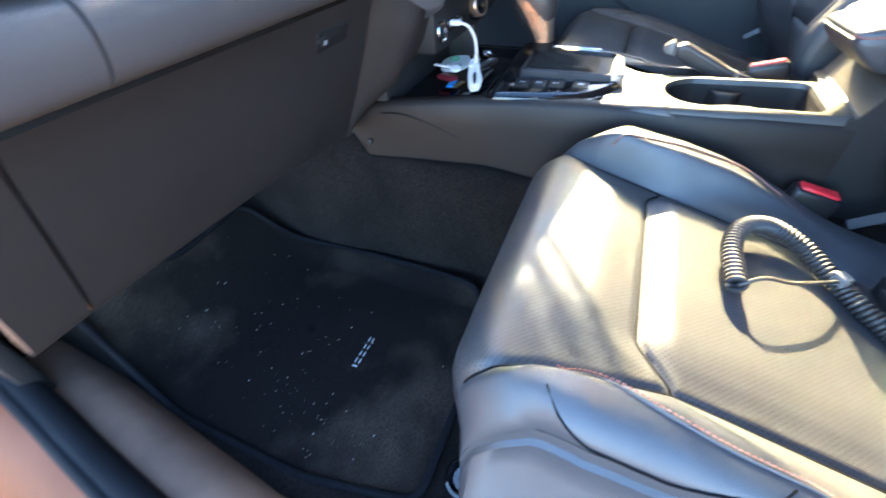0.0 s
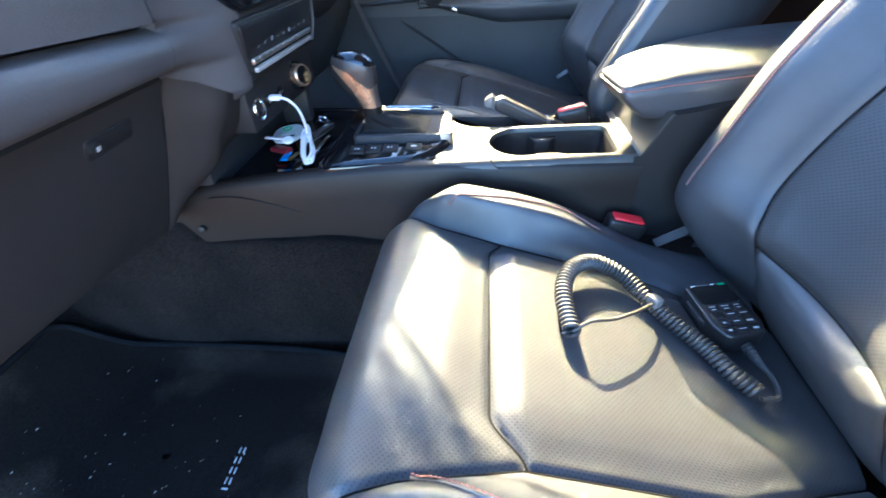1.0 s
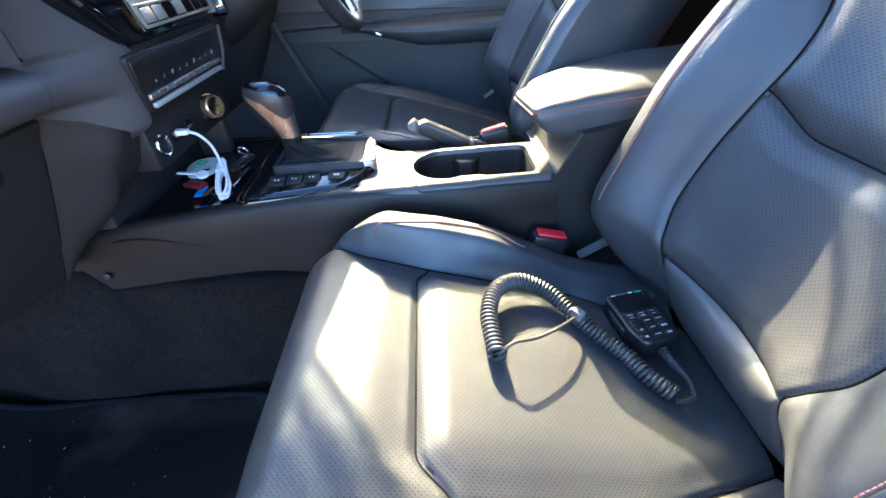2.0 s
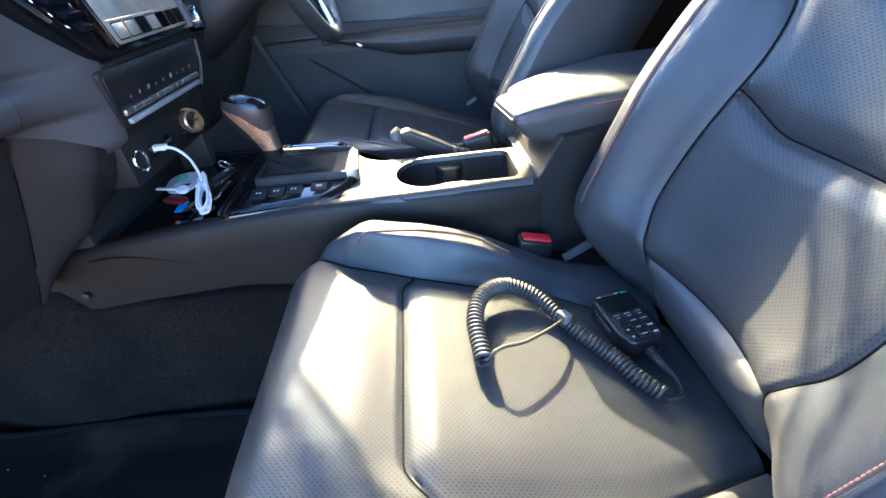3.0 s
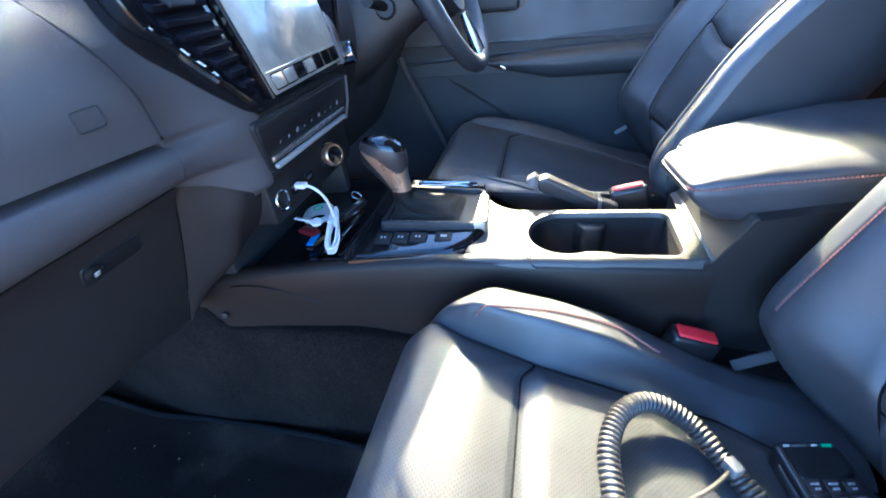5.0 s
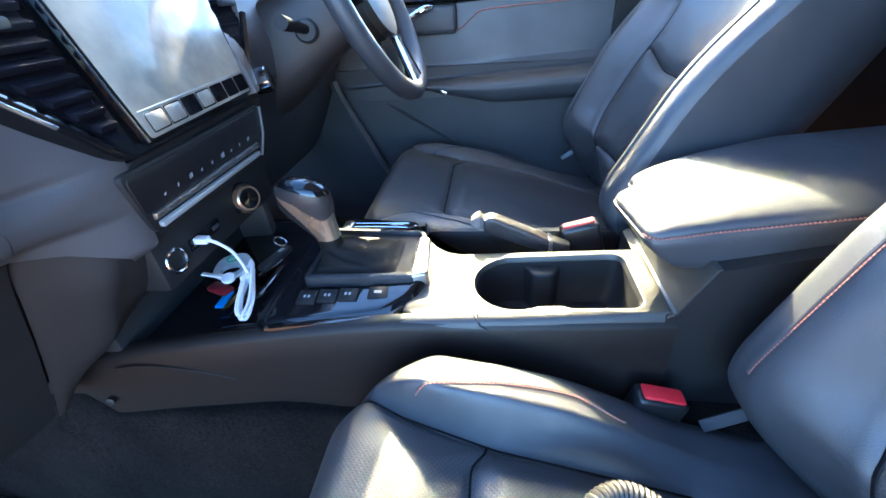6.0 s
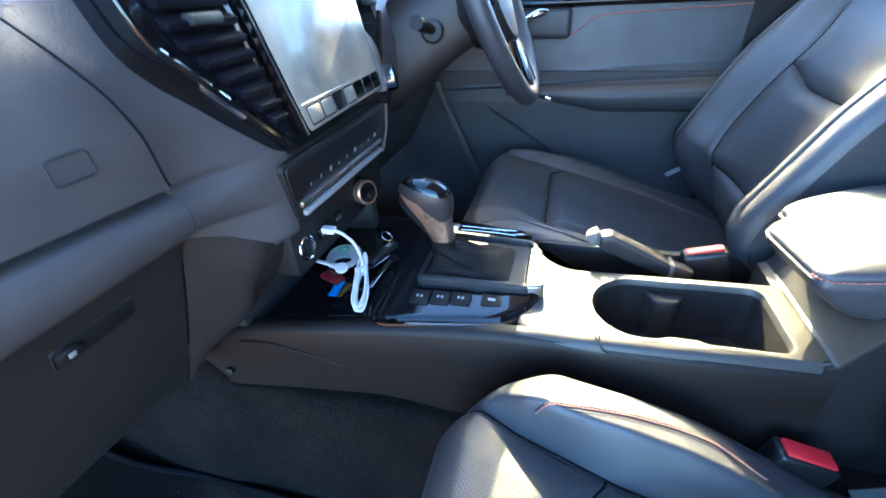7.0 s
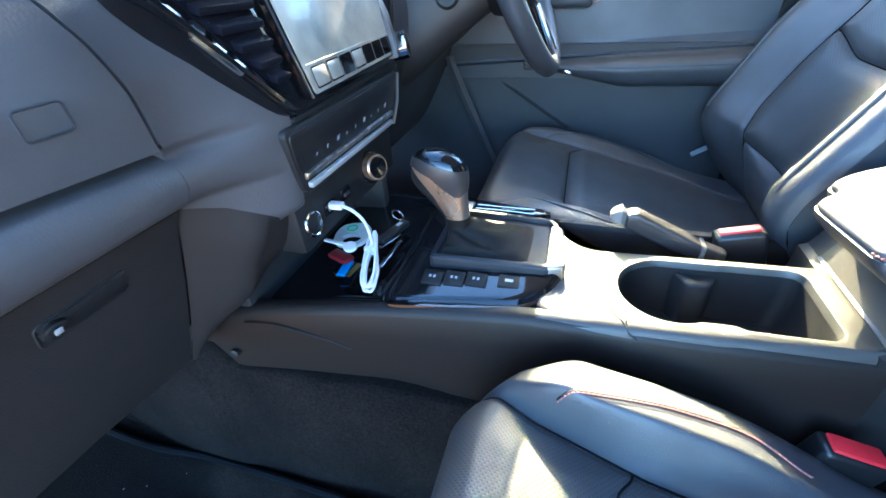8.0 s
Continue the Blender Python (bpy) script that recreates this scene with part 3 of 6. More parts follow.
# touch screen: a raised frame, one glass face, and a row of touch keys under it
screen_frame = rounded([(-0.102, 0.702), (0.127, 0.702), (0.142, 0.856), (-0.116, 0.856)], 0.007)
under(part("screen_frame", stack_plate(screen_frame, 0.0, 0.012, 0.002), GLOSS), stack)
face = rounded([(-0.097, 0.7045), (0.122, 0.7045), (0.137, 0.852), (-0.111, 0.852)], 0.005)
# thin dust, with the sun's warm glare on it put into the colour
SCREEN = surface("dusty_sunlit_screen", (0.14, 0.135, 0.12), 0.35, second=(0.42, 0.36, 0.27), grain=500, bump=0.05, depth=0.0002, patch=13, coat=0.25, rough_spread=0.10, specular=0.5, span=(0.38, 0.66))
display = under(part("touch_screen", stack_plate(face, 0.008, 0.0128, 0.0008), SCREEN, label="dark glossy touch screen, switched off, dust and sun glare in its colour"), stack)
for k in range(7):
    y = -0.088 + k * 0.0305
    bm = stack_plate(rounded([(y - 0.001, 0.708), (y + 0.028, 0.708), (y + 0.028, 0.7275), (y - 0.001, 0.7275)], 0.002, 3), 0.0122, 0.01295, 0.0)
    key = sub(part("touch_key", bm, GLOSS), display)
    # pale plates on three black keys stand in for reflections
    if k in (0, 1, 3):
        bm = stack_plate(rounded([(y + 0.0005, 0.7095), (y + 0.0265, 0.7095), (y + 0.0265, 0.726), (y + 0.0005, 0.726)], 0.002, 3), 0.0122, 0.01325, 0.0002)
        under(part("key_glare", bm, SCREEN), stack)
ribbon("screen_line", [stack_place(-0.094, 0.730, 0.0128), stack_place(0.123, 0.730, 0.0128)], 0.0007, SATIN, stack)
ribbon("frame_edge", [stack_place(-0.1025 - 0.014 * t, 0.703 + 0.153 * t, 0.0118) for t in np.linspace(0, 1, 10)], 0.0012, DARK_METAL, stack, "thin dark metal edge of the screen frame")

# climate panel
under(part("stack_body", stack_plate(rounded([(-0.122, 0.606), (0.142, 0.606), (0.150, 0.694), (-0.126, 0.694)], 0.01), -0.05, -0.002, 0.004), PLASTIC), stack)
under(part("climate_frame", stack_plate(rounded([(-0.124, 0.613), (0.118, 0.613), (0.131, 0.686), (-0.143, 0.686)], 0.010), -0.01, 0.003, 0.003), PLASTIC), stack)
under(part("climate_display", stack_plate(rounded([(-0.129, 0.6375), (0.112, 0.6375), (0.124, 0.681), (-0.138, 0.681)], 0.008), 0.0, 0.0045, 0.001), HANDSET, label="dark climate display strip"), stack)
for k in range(11):
    y = -0.1215 + k * 0.0206
    bm = stack_plate(rounded([(y, 0.6290), (y + 0.0202, 0.6290), (y + 0.0202, 0.6368), (y, 0.6368)], 0.0015, 3), 0.002, 0.0075, 0.0022)
    under(part("climate_key", bm, SATIN, label="satin silver climate key"), stack)
bm = stack_plate(rounded([(-0.117, 0.6180), (0.100, 0.6180), (0.101, 0.6250), (-0.118, 0.6250)], 0.002, 3), 0.002, 0.0085, 0.0015)
under(part("silver_strip", bm, STRIP_METAL, label="bright silver strip under the climate keys"), stack)
for k in range(9):
    y = -0.098 + k * 0.0222
    tall = 0.0030 + 0.0014 * (k % 3)
    for a, w in ((y, 0.0016), (y + 0.0032, 0.0012 + 0.0012 * (k % 2)))[: 1 + (k * 2) % 3 % 2]:
        bm = stack_plate([(a, 0.6465), (a + w, 0.6465), (a + w + 0.0012, 0.6465 + tall), (a + 0.0006, 0.6465 + tall * 0.8)], 0.0042, 0.0048, 0)
        under(part("key_symbol", bm, GREY_PRINT), stack)
ribbon("climate_bracket", [stack_place(0.131, 0.682, 0.003), stack_place(0.122, 0.645, 0.006), stack_place(0.106, 0.616, 0.006)], 0.0028, SATIN, stack)

# panel with power socket, charging ports and a round knob, set back above the tray
ROW_X = -0.030
bm = bmesh.new()
box(bm, (-0.10, -0.122, 0.528), (ROW_X, 0.150, 0.612), 0.008)
under(part("socket_panel", bm, PLASTIC), stack)
bm = box(bmesh.new(), (-0.22, -0.150, 0.42), (-0.115, 0.175, 0.60), 0.006)
under(part("tray_back", bm, RUBBER), stack)
bm = box(bmesh.new(), (-0.20, 0.143, 0.44), (-0.055, 0.167, 0.60), 0.008)
under(part("tray_cheek", bm, BROWN_PLASTIC), stack)
bm = bmesh.new()
socket_way = Vector((1, 0, 0.15)).normalized()
sa, sb = Vector((0, 1, 0)), socket_way.cross(Vector((0, 1, 0)))
tube(bm, [Vector((ROW_X, -0.098, 0.560)) + socket_way * 0.002 + (sa * math.cos(a) + sb * math.sin(a)) * 0.0142 for a in np.linspace(0, 2 * math.pi, 37)], 0.0022, 8, cap=False)
socket = under(part("power_socket", bm, CHROME, label="round power socket with a bright metal ring"), stack)
bm = bmesh.new()
disc(bm, (ROW_X, -0.098, 0.560), (1, 0, 0.15), [(0.0135, -0.002), (0.0135, 0.001), (0.0110, 0.0012), (0.0105, -0.004), (0.0, -0.004)], 28)
sub(part("socket_core", bm, RUBBER), socket)
for y in (-0.058, -0.018):
    bm = bmesh.new()
    box(bm, (ROW_X - 0.004, y - 0.012, 0.553), (ROW_X + 0.003, y + 0.012, 0.569), 0.002)
    port = under(part("charging_port", bm, GLOSS), stack)
    bm = bmesh.new()
    box(bm, (ROW_X + 0.002, y - 0.007, 0.558), (ROW_X + 0.0042, y + 0.007, 0.563), 0.0005)
    sub(part("port_slot", bm, SATIN), port)
bm = bmesh.new()
disc(bm, (ROW_X + 0.002, 0.058, 0.566), (1, -0.40, 0.2), [(0.024, -0.002), (0.024, 0.004), (0.022, 0.006), (0.0185, 0.006), (0.018, 0.016), (0.0165, 0.019), (0.012, 0.019), (0.0, 0.0175)], 36)
knob = under(part("drive_knob", bm, GLOSS, label="round black drive selector knob"), stack)
bm = bmesh.new()
disc(bm, (ROW_X + 0.002, 0.058, 0.566), (1, -0.40, 0.2), [(0.0190, 0.006), (0.0190, 0.0175), (0.0170, 0.0195), (0.0148, 0.0188), (0.0148, 0.010)], 36)
sub(part("knob_ring", bm, KNOB_METAL, label="bronze knob ring"), knob)
bm = bmesh.new()
disc(bm, (-0.012, 0.200, 0.708), (1, 0.3, 0.2), [(0.019, -0.02), (0.019, 0.003), (0.017, 0.005), (0.014, 0.004), (0.0, 0.004)], 32)
start = under(part("start_button", bm, GLOSS, label="round start button with a bright ring"), stack)
bm = bmesh.new()
disc(bm, (-0.012, 0.200, 0.708), (1, 0.3, 0.2), [(0.0205, -0.01), (0.0205, 0.004), (0.0192, 0.0052), (0.0192, -0.01)], 32)
sub(part("button_ring", bm, CHROME), start)

# ---- centre console ----
console = thing("centre_console", (0.2, 0.02, 0.1), "black centre console with gear lever, cup holder and armrest", "console")
EDGE = [(-0.36, -0.180, 0.415), (-0.22, -0.168, 0.440), (-0.10, -0.150, 0.460), (0.0, -0.135, 0.467), (0.10, -0.120, 0.471), (0.223, -0.105, 0.474), (0.33, -0.1035, 0.475), (0.45, -0.1010, 0.478), (0.555, -0.0965, 0.480)]
EX = [e[0] for e in EDGE]


def edge_y(x):
    return float(np.interp(x, EX, [e[1] for e in EDGE]))


def edge_z(x):
    return float(np.interp(x, EX, [e[2] for e in EDGE]))


def console_side(s, x0, x1):
    """One side wall, from the tunnel carpet up to the rounded shoulder."""
    bm = bmesh.new()
    mid = 0.02

    def ring(x):
        y, z = edge_y(x), edge_z(x)
        low = y - 0.012 - 0.02 * float(sstep(0.0, 0.3, x))
        pts = [(low, 0.26), (low + 0.001, 0.33), (y - 0.008, z - 0.075), (y - 0.007, z - 0.045), (y - 0.004, z - 0.012), (y, z - 0.003), (y + 0.006, z), (y + 0.016, z), (y + 0.016, z - 0.012), (low + 0.02, 0.26)]
        return [(x, p if s < 0 else 2 * mid - p, q) for p, q in pts]

    bridge(bm, [ring(x) for x in np.linspace(x0, x1, 30)])
    return bm


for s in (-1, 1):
    under(part("side_panel", console_side(s, -0.36, 0.56 if s < 0 else 0.235), SHADED_SIDE, sharp=50), console)
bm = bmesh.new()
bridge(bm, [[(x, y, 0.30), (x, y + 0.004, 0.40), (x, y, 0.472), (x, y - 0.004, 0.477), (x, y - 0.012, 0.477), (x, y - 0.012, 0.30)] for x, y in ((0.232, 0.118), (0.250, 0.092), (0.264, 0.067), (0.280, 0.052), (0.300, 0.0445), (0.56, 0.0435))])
under(part("side_panel", bm, SHADED_SIDE, sharp=50), console)
bm = box(bmesh.new(), (0.28, 0.040, 0.36), (0.58, 0.150, 0.405), 0.008)
under(part("brake_well", bm, PLASTIC), console)
# screw cover and two long moulded creases on the passenger's side
bm = bmesh.new()
disc(bm, (-0.156, -0.1720, 0.381), (0.1, -1, 0.1), [(0.006, -0.004), (0.006, 0.001), (0.004, 0.002), (0.0, 0.002)], 16)
under(part("screw_cover", bm, PLASTIC), console)
ribbon("side_crease", [(x, edge_y(x) - 0.0078, z) for x, z in spline([(-0.126, 0.437), (-0.098, 0.438), (-0.070, 0.433), (-0.027, 0.418), (0.012, 0.400)], 24)], 0.0011, SHADED_SIDE, console)

# gloss tray in front
bm = bmesh.new()
n = 20
xs = np.linspace(-0.21, 0.085, n)


def tray_z(x, y):
    k = min(y - (edge_y(x) + 0.012), (0.04 - edge_y(x) - 0.012) - y)
    return edge_z(x) + 0.002 - 0.016 * float(sstep(0.0, 0.022, k)) * float(1 - sstep(0.06, 0.085, x))


sheet(bm, xs, np.linspace(0, 1, 30), lambda x, u: (x, edge_y(x) + 0.010 + u * (0.02 - 2 * edge_y(x)), tray_z(x, edge_y(x) + 0.010 + u * (0.02 - 2 * edge_y(x)))))
bmesh.ops.recalc_face_normals(bm, faces=bm.faces[:])
under(part("tray", bm, GLOSS, label="gloss black open tray"), console)

# raised gloss deck round the gear gate
deck = rounded([(0.058, -0.113), (0.212, -0.086), (0.243, -0.062), (0.260, -0.020), (0.252, 0.055), (0.240, 0.092), (0.220, 0.124), (0.058, 0.150)], 0.014, 6)


def sag(bm):
    """Tips the near strip of the deck down towards the passenger."""
    for v in bm.verts:
        if v.co.z > 0.474 and v.co.y < -0.046:
            v.co.z -= 0.20 * (-0.046 - v.co.y) * float(sstep(0.474, 0.479, v.co.z))


def grown(outline, d):
    """An outline pushed outwards by d."""
    k, out = len(outline), []
    for i in range(k):
        along = (Vector(outline[(i + 1) % k]) - Vector(outline[i - 1])).normalized()
        out.append((outline[i][0] + along.y * d, outline[i][1] - along.x * d))
    return out


bm = bmesh.new()
bridge(bm, [[(x, y, z) for x, y in grown(deck, d)] for d, z in ((0.0105, 0.455), (0.0110, 0.468), (0.0095, 0.4725), (0.0062, 0.4755), (0.0052, 0.4755), (0.0042, 0.4775), (0.0030, 0.4805), (0.0, 0.4845), (-0.003, 0.4862), (-0.006, 0.4868))])
sag(bm)
under(part("gear_deck", bm, GLOSS, label="gloss black deck round the gear gate"), console)
gate = rounded([(0.092, -0.046), (0.245, -0.040), (0.257, -0.02), (0.250, 0.068), (0.240, 0.082), (0.092, 0.090)], 0.008, 4)
bm = bmesh.new()
bridge(bm, [[(x, y, z) for x, y in grown(gate, d)] for d, z in ((0.0, 0.475), (0.0, 0.4915), (-0.0008, 0.4945), (-0.0025, 0.4958), (-0.0080, 0.4958), (-0.0090, 0.4945), (-0.0095, 0.4885))], cap=False)
under(part("gate_frame", bm, DARK_METAL, label="dark satin metal frame of the gear gate"), console)
bm = extrude_outline(bmesh.new(), rounded([(0.096, -0.042), (0.242, -0.036), (0.244, 0.074), (0.096, 0.084)], 0.010, 4), 0.48, 0.4895, 0.0, 1)
under(part("gate_floor", bm, PLASTIC), console)
bm = extrude_outline(bmesh.new(), rounded([(0.239, -0.040), (0.264, -0.032), (0.256, 0.058), (0.237, 0.062)], 0.006, 4), 0.47, 0.4965, 0.004, 3)
under(part("gate_trim", bm, SATIN, label="satin silver cross trim behind the gear gate"), console)
for k in range(4):
    x = 0.098 + 0.0275 * k + (0.012 if k == 3 else 0)
    bm = bmesh.new()
    box(bm, (x - 0.006, -0.080 + 0.12 * (x - 0.098), 0.483), (x + 0.0195, -0.058 + 0.08 * (x - 0.098), 0.4872), 0.0006)
    sag(bm)
    button = under(part("deck_button", bm, SWITCH, label="square switch with a white symbol"), console)
    for j in range(2 if k < 3 else 1):
        bm = bmesh.new()
        a = x + 0.002 + 0.0055 * j
        box(bm, (a, -0.0705 + 0.10 * (x - 0.098), 0.4870), (a + (0.0030 if k < 3 else 0.010), -0.0665 + 0.10 * (x - 0.098), 0.48735), 0.0)
        sag(bm)
        sub(part("button_symbol", bm, GREY_PRINT), button)
bm = extrude_outline(bmesh.new(), rounded([(0.118, 0.098), (0.215, 0.094), (0.232, 0.104), (0.222, 0.118), (0.118, 0.122)], 0.006, 4), 0.48, 0.4905, 0.002, 2)
strip = under(part("indicator_strip", bm, GLOSS, label="gloss gear indicator strip with bright edges"), console)
for k, y in enumerate((0.100, 0.111)):
    bm = tube(bmesh.new(), spline([(0.122, y, 0.4907), (0.17, y - 0.001, 0.4912), (0.212, y - 0.003 + 0.004 * k, 0.4905)], 10), 0.0011, 7)
    sub(part("bright_edge", bm, CHROME), strip)
bm = box(bmesh.new(), (0.100, 0.096, 0.482), (0.117, 0.124, 0.4895), 0.003)
sub(part("end_plate", bm, SATIN, label="satin end plate"), strip)

# gear lever
NECK = (0.1185, 0.013)
bm = bmesh.new()
rings = []
for t in np.linspace(0, 1, 22):
    ring = []
    for a in np.linspace(0, 2 * math.pi, 56, endpoint=False):
        c, n = math.cos(a), math.sin(a)
        reach = min((0.222 - NECK[0] if c > 0 else NECK[0] - 0.103) / max(abs(c), 1e-3), (0.062 - NECK[1] if n > 0 else NECK[1] + 0.029) / max(abs(n), 1e-3))
        neck = math.hypot(0.0172 * c, 0.0152 * n)
        pull = t ** 0.8
        r = reach * (1 - pull) + neck * pull
        fold = 0.0040 * math.sin(5 * a + 5 * t + 0.7 * math.sin(2 * a)) * float(sstep(0.0, 0.35, t) * (1 - sstep(0.55, 0.95, t)))
        ring.append((NECK[0] + r * c, NECK[1] + r * n, 0.4885 + 0.008 * float(sstep(0, 0.2, t)) + 0.0195 * t ** 1.2 + fold))
    rings.append(ring)
bridge(bm, rings, cap=False)
under(part("gear_boot", bm, BOOT_LEATHER, label="black leather gear lever boot"), console)
# height, middle, half length and half width of the lever and its grip
LEVER = spline([(0.508, 0.1190, 0.0172, 0.0150), (0.526, 0.1165, 0.0175, 0.0155), (0.540, 0.1105, 0.0220, 0.0170), (0.552, 0.1040, 0.0275, 0.0185), (0.565, 0.0980, 0.0335, 0.0200), (0.578, 0.0945, 0.0378, 0.0215), (0.590, 0.0940, 0.0372, 0.0220), (0.600, 0.0935, 0.0342, 0.0210), (0.607, 0.0915, 0.0295, 0.0190), (0.613, 0.0885, 0.0225, 0.0150), (0.6165, 0.0870, 0.0120, 0.0085), (0.6172, 0.0868, 0.0010, 0.0008)], 155)


def grip_region(x, z):
    """Which piece of the gear lever covers a place on its surface."""
    if z < 0.5275:
        return "lever_collar"
    if z > np.interp(x, [0.060, 0.075, 0.095, 0.116, 0.132], [0.610, 0.6095, 0.6045, 0.5975, 0.592]):
        return "knob_cap"
    if z > np.interp(x, [0.055, 0.067, 0.089, 0.102, 0.117, 0.124, 0.135], [0.598, 0.598, 0.5885, 0.576, 0.562, 0.560, 0.569]):
        return "gear_knob"
    if x < np.interp(z, [0.53, 0.56, 0.58, 0.60], [0.106, 0.0925, 0.078, 0.060]):
        return "lever_front"
    return "rear_trim" if x > np.interp(z, [0.527, 0.545, 0.57], [0.1285, 0.1265, 0.123]) else "knob_trim"


AROUND = 144
turn_steps = np.linspace(0, 2 * math.pi, AROUND + 1)[:-1]
grip = {n: (bmesh.new(), {}) for n in ("lever_collar", "knob_cap", "gear_knob", "lever_front", "rear_trim", "knob_trim")}
PROUD = {"lever_collar": 1.0, "knob_cap": 1.01, "gear_knob": 1.035, "lever_front": 0.97, "rear_trim": 1.0, "knob_trim": 1.0}


def grip_point(i, j, swell=1.0):
    z, mid, a, b = LEVER[i]
    t = turn_steps[j % AROUND]
    return Vector((mid + a * swell * math.copysign(abs(math.cos(t)) ** 0.9, math.cos(t)), 0.012 + b * swell * math.copysign(abs(math.sin(t)) ** 0.9, math.sin(t)), z))


for i in range(len(LEVER) - 1):
    for j in range(AROUND):
        mid = (grip_point(i, j) + grip_point(i + 1, j + 1)) / 2
        nm = grip_region(mid.x, mid.z)
        bm, made = grip[nm]
        keys = [(i, j), (i, (j + 1) % AROUND), (i + 1, (j + 1) % AROUND), (i + 1, j)]
        for k in keys:
            if k not in made:
                made[k] = bm.verts.new(grip_point(*k, PROUD[nm]))
        bm.faces.new([made[k] for k in keys])
grip_look = {"lever_collar": (BOOT_LEATHER, "black gear lever neck"), "gear_knob": (KNOB_PAD, "black leather gear knob"), "knob_cap": (GLOSS, "gloss black cap on the gear knob"), "lever_front": (PLASTIC, ""), "rear_trim": (SATIN, "pale satin rear trim"), "knob_trim": (KNOB_METAL, "bronze satin side trim of the gear knob")}
for nm, (bm, _) in grip.items():
    bmesh.ops.recalc_face_normals(bm, faces=bm.faces[:])
    if sum(f.normal.dot(f.calc_center_median() - Vector((0.105, 0.012, 0.56))) for f in bm.faces) < 0:
        bmesh.ops.reverse_faces(bm, faces=bm.faces[:])
    bmesh.ops.solidify(bm, geom=bm.faces[:], thickness=0.0012)
    under(part(nm, bm, grip_look[nm][0], label=grip_look[nm][1], sharp=55), console)
ribbon("cap_rim", [(x, 0.012 - 0.0188 * math.sqrt(max(1 - ((x - 0.097) / 0.036) ** 2, 0.02)), float(np.interp(x, [0.060, 0.075, 0.095, 0.116, 0.132], [0.610, 0.6095, 0.6045, 0.5975, 0.592]))) for x in np.linspace(0.066, 0.128, 16)], 0.0008, CHROME, console, "thin bright rim of the cap")

# cup holder panel: one top with a keyhole-shaped opening and its well
CUP = (0.425, -0.032)


def cup_outside(x, y):
    """Below zero inside the opening: a round cup in front, a squarish one behind."""
    front = math.hypot(x - 0.3795, (y + 0.0300) * 0.97) - 0.0520
    link = max(abs(x - 0.42) - 0.05, abs(y + 0.0270) - 0.0505)
    qx, qy = abs(x - 0.480) - 0.032, abs(y + 0.0290) - 0.0400
    rear = math.hypot(max(qx, 0), max(qy, 0)) + min(max(qx, qy), 0) - 0.0135
    return min(front, link, rear)


def cup_ring(grow=0.0, count=96):
    out = []
    for t in np.linspace(0, 2 * math.pi, count, endpoint=False):
        c, s = math.cos(t), math.sin(t)
        r = 0.16
        while r > 0.02 and cup_outside(CUP[0] + r * c, CUP[1] + r * s) > grow:
            r -= 0.0004
        out.append((CUP[0] + r * c, CUP[1] + r * s))
    return out


def panel_ring(x0, x1, y0, y1, count=96):
    out = []
    for t in np.linspace(0, 2 * math.pi, count, endpoint=False):
        c, s = math.cos(t), math.sin(t)
        k = min(((x1 if c > 0 else x0) - CUP[0]) / c if abs(c) > 1e-6 else 9, ((y1 if s > 0 else y0) - CUP[1]) / s if abs(s) > 1e-6 else 9)
        out.append((CUP[0] + k * c, CUP[1] + k * s))
    return out


def rise(x):
    return 0.478 + 0.04 * (x - 0.33)


opening, rim, outer_in, outer_edge = cup_ring(), cup_ring(0.0055), panel_ring(0.240, 0.553, -0.0905, 0.037), panel_ring(0.236, 0.557, -0.0910, 0.0410)
bm = bmesh.new()
bridge(bm, [[(x, y, rise(x) - 0.012) for x, y in outer_edge], [(x, y, rise(x) - 0.001) for x, y in outer_edge], [(x, y, rise(x) + 0.001) for x, y in outer_in], [(x, y, rise(x) + 0.001) for x, y in cup_ring(0.009)], [(x, y, rise(x) + 0.0024) for x, y in rim], [(x, y, rise(x) + 0.0018) for x, y in cup_ring(0.0030)], [(x, y, rise(x) - 0.0030) for x, y in cup_ring(0.0008)], [(x, y, rise(x) - 0.009) for x, y in opening]], cap=False)
cup_panel = under(part("cup_panel", bm, CONSOLE_TOP, label="grained dark grey console top round the cup holder"), console)
bm = bmesh.new()
small = [(CUP[0] + (x - CUP[0]) * 0.93, CUP[1] + (y - CUP[1]) * 0.93) for x, y in opening]
bridge(bm, [[(x, y, rise(x) - 0.006) for x, y in opening], [(x, y, 0.44) for x, y in opening], [(x, y, 0.405) for x, y in small], [(CUP[0] + (x - CUP[0]) * 0.05, CUP[1] + (y - CUP[1]) * 0.05, 0.405) for x, y in small]], cap=False)
bmesh.ops.reverse_faces(bm, faces=bm.faces[:])
sub(part("cup_well", bm, PLASTIC, label="deep black double cup well"), cup_panel)
for outline, top in (([(0.388, 0.034), (0.398, 0.019), (0.407, 0.001), (0.433, 0.002), (0.444, 0.018), (0.448, 0.034)], 0.4685), ([(0.430, -0.086), (0.424, -0.071), (0.413, -0.071), (0.407, -0.086)], 0.4690)):
    bm = extrude_outline(bmesh.new(), rounded(outline, 0.007, 5), 0.404, top, 0.004, 3)
    bmesh.ops.recalc_face_normals(bm, faces=bm.faces[:])
    sub(part("cup_rib", bm, PLASTIC), cup_panel)
# rounded edge between the top and the side, in two pieces that meet at a slanting joint


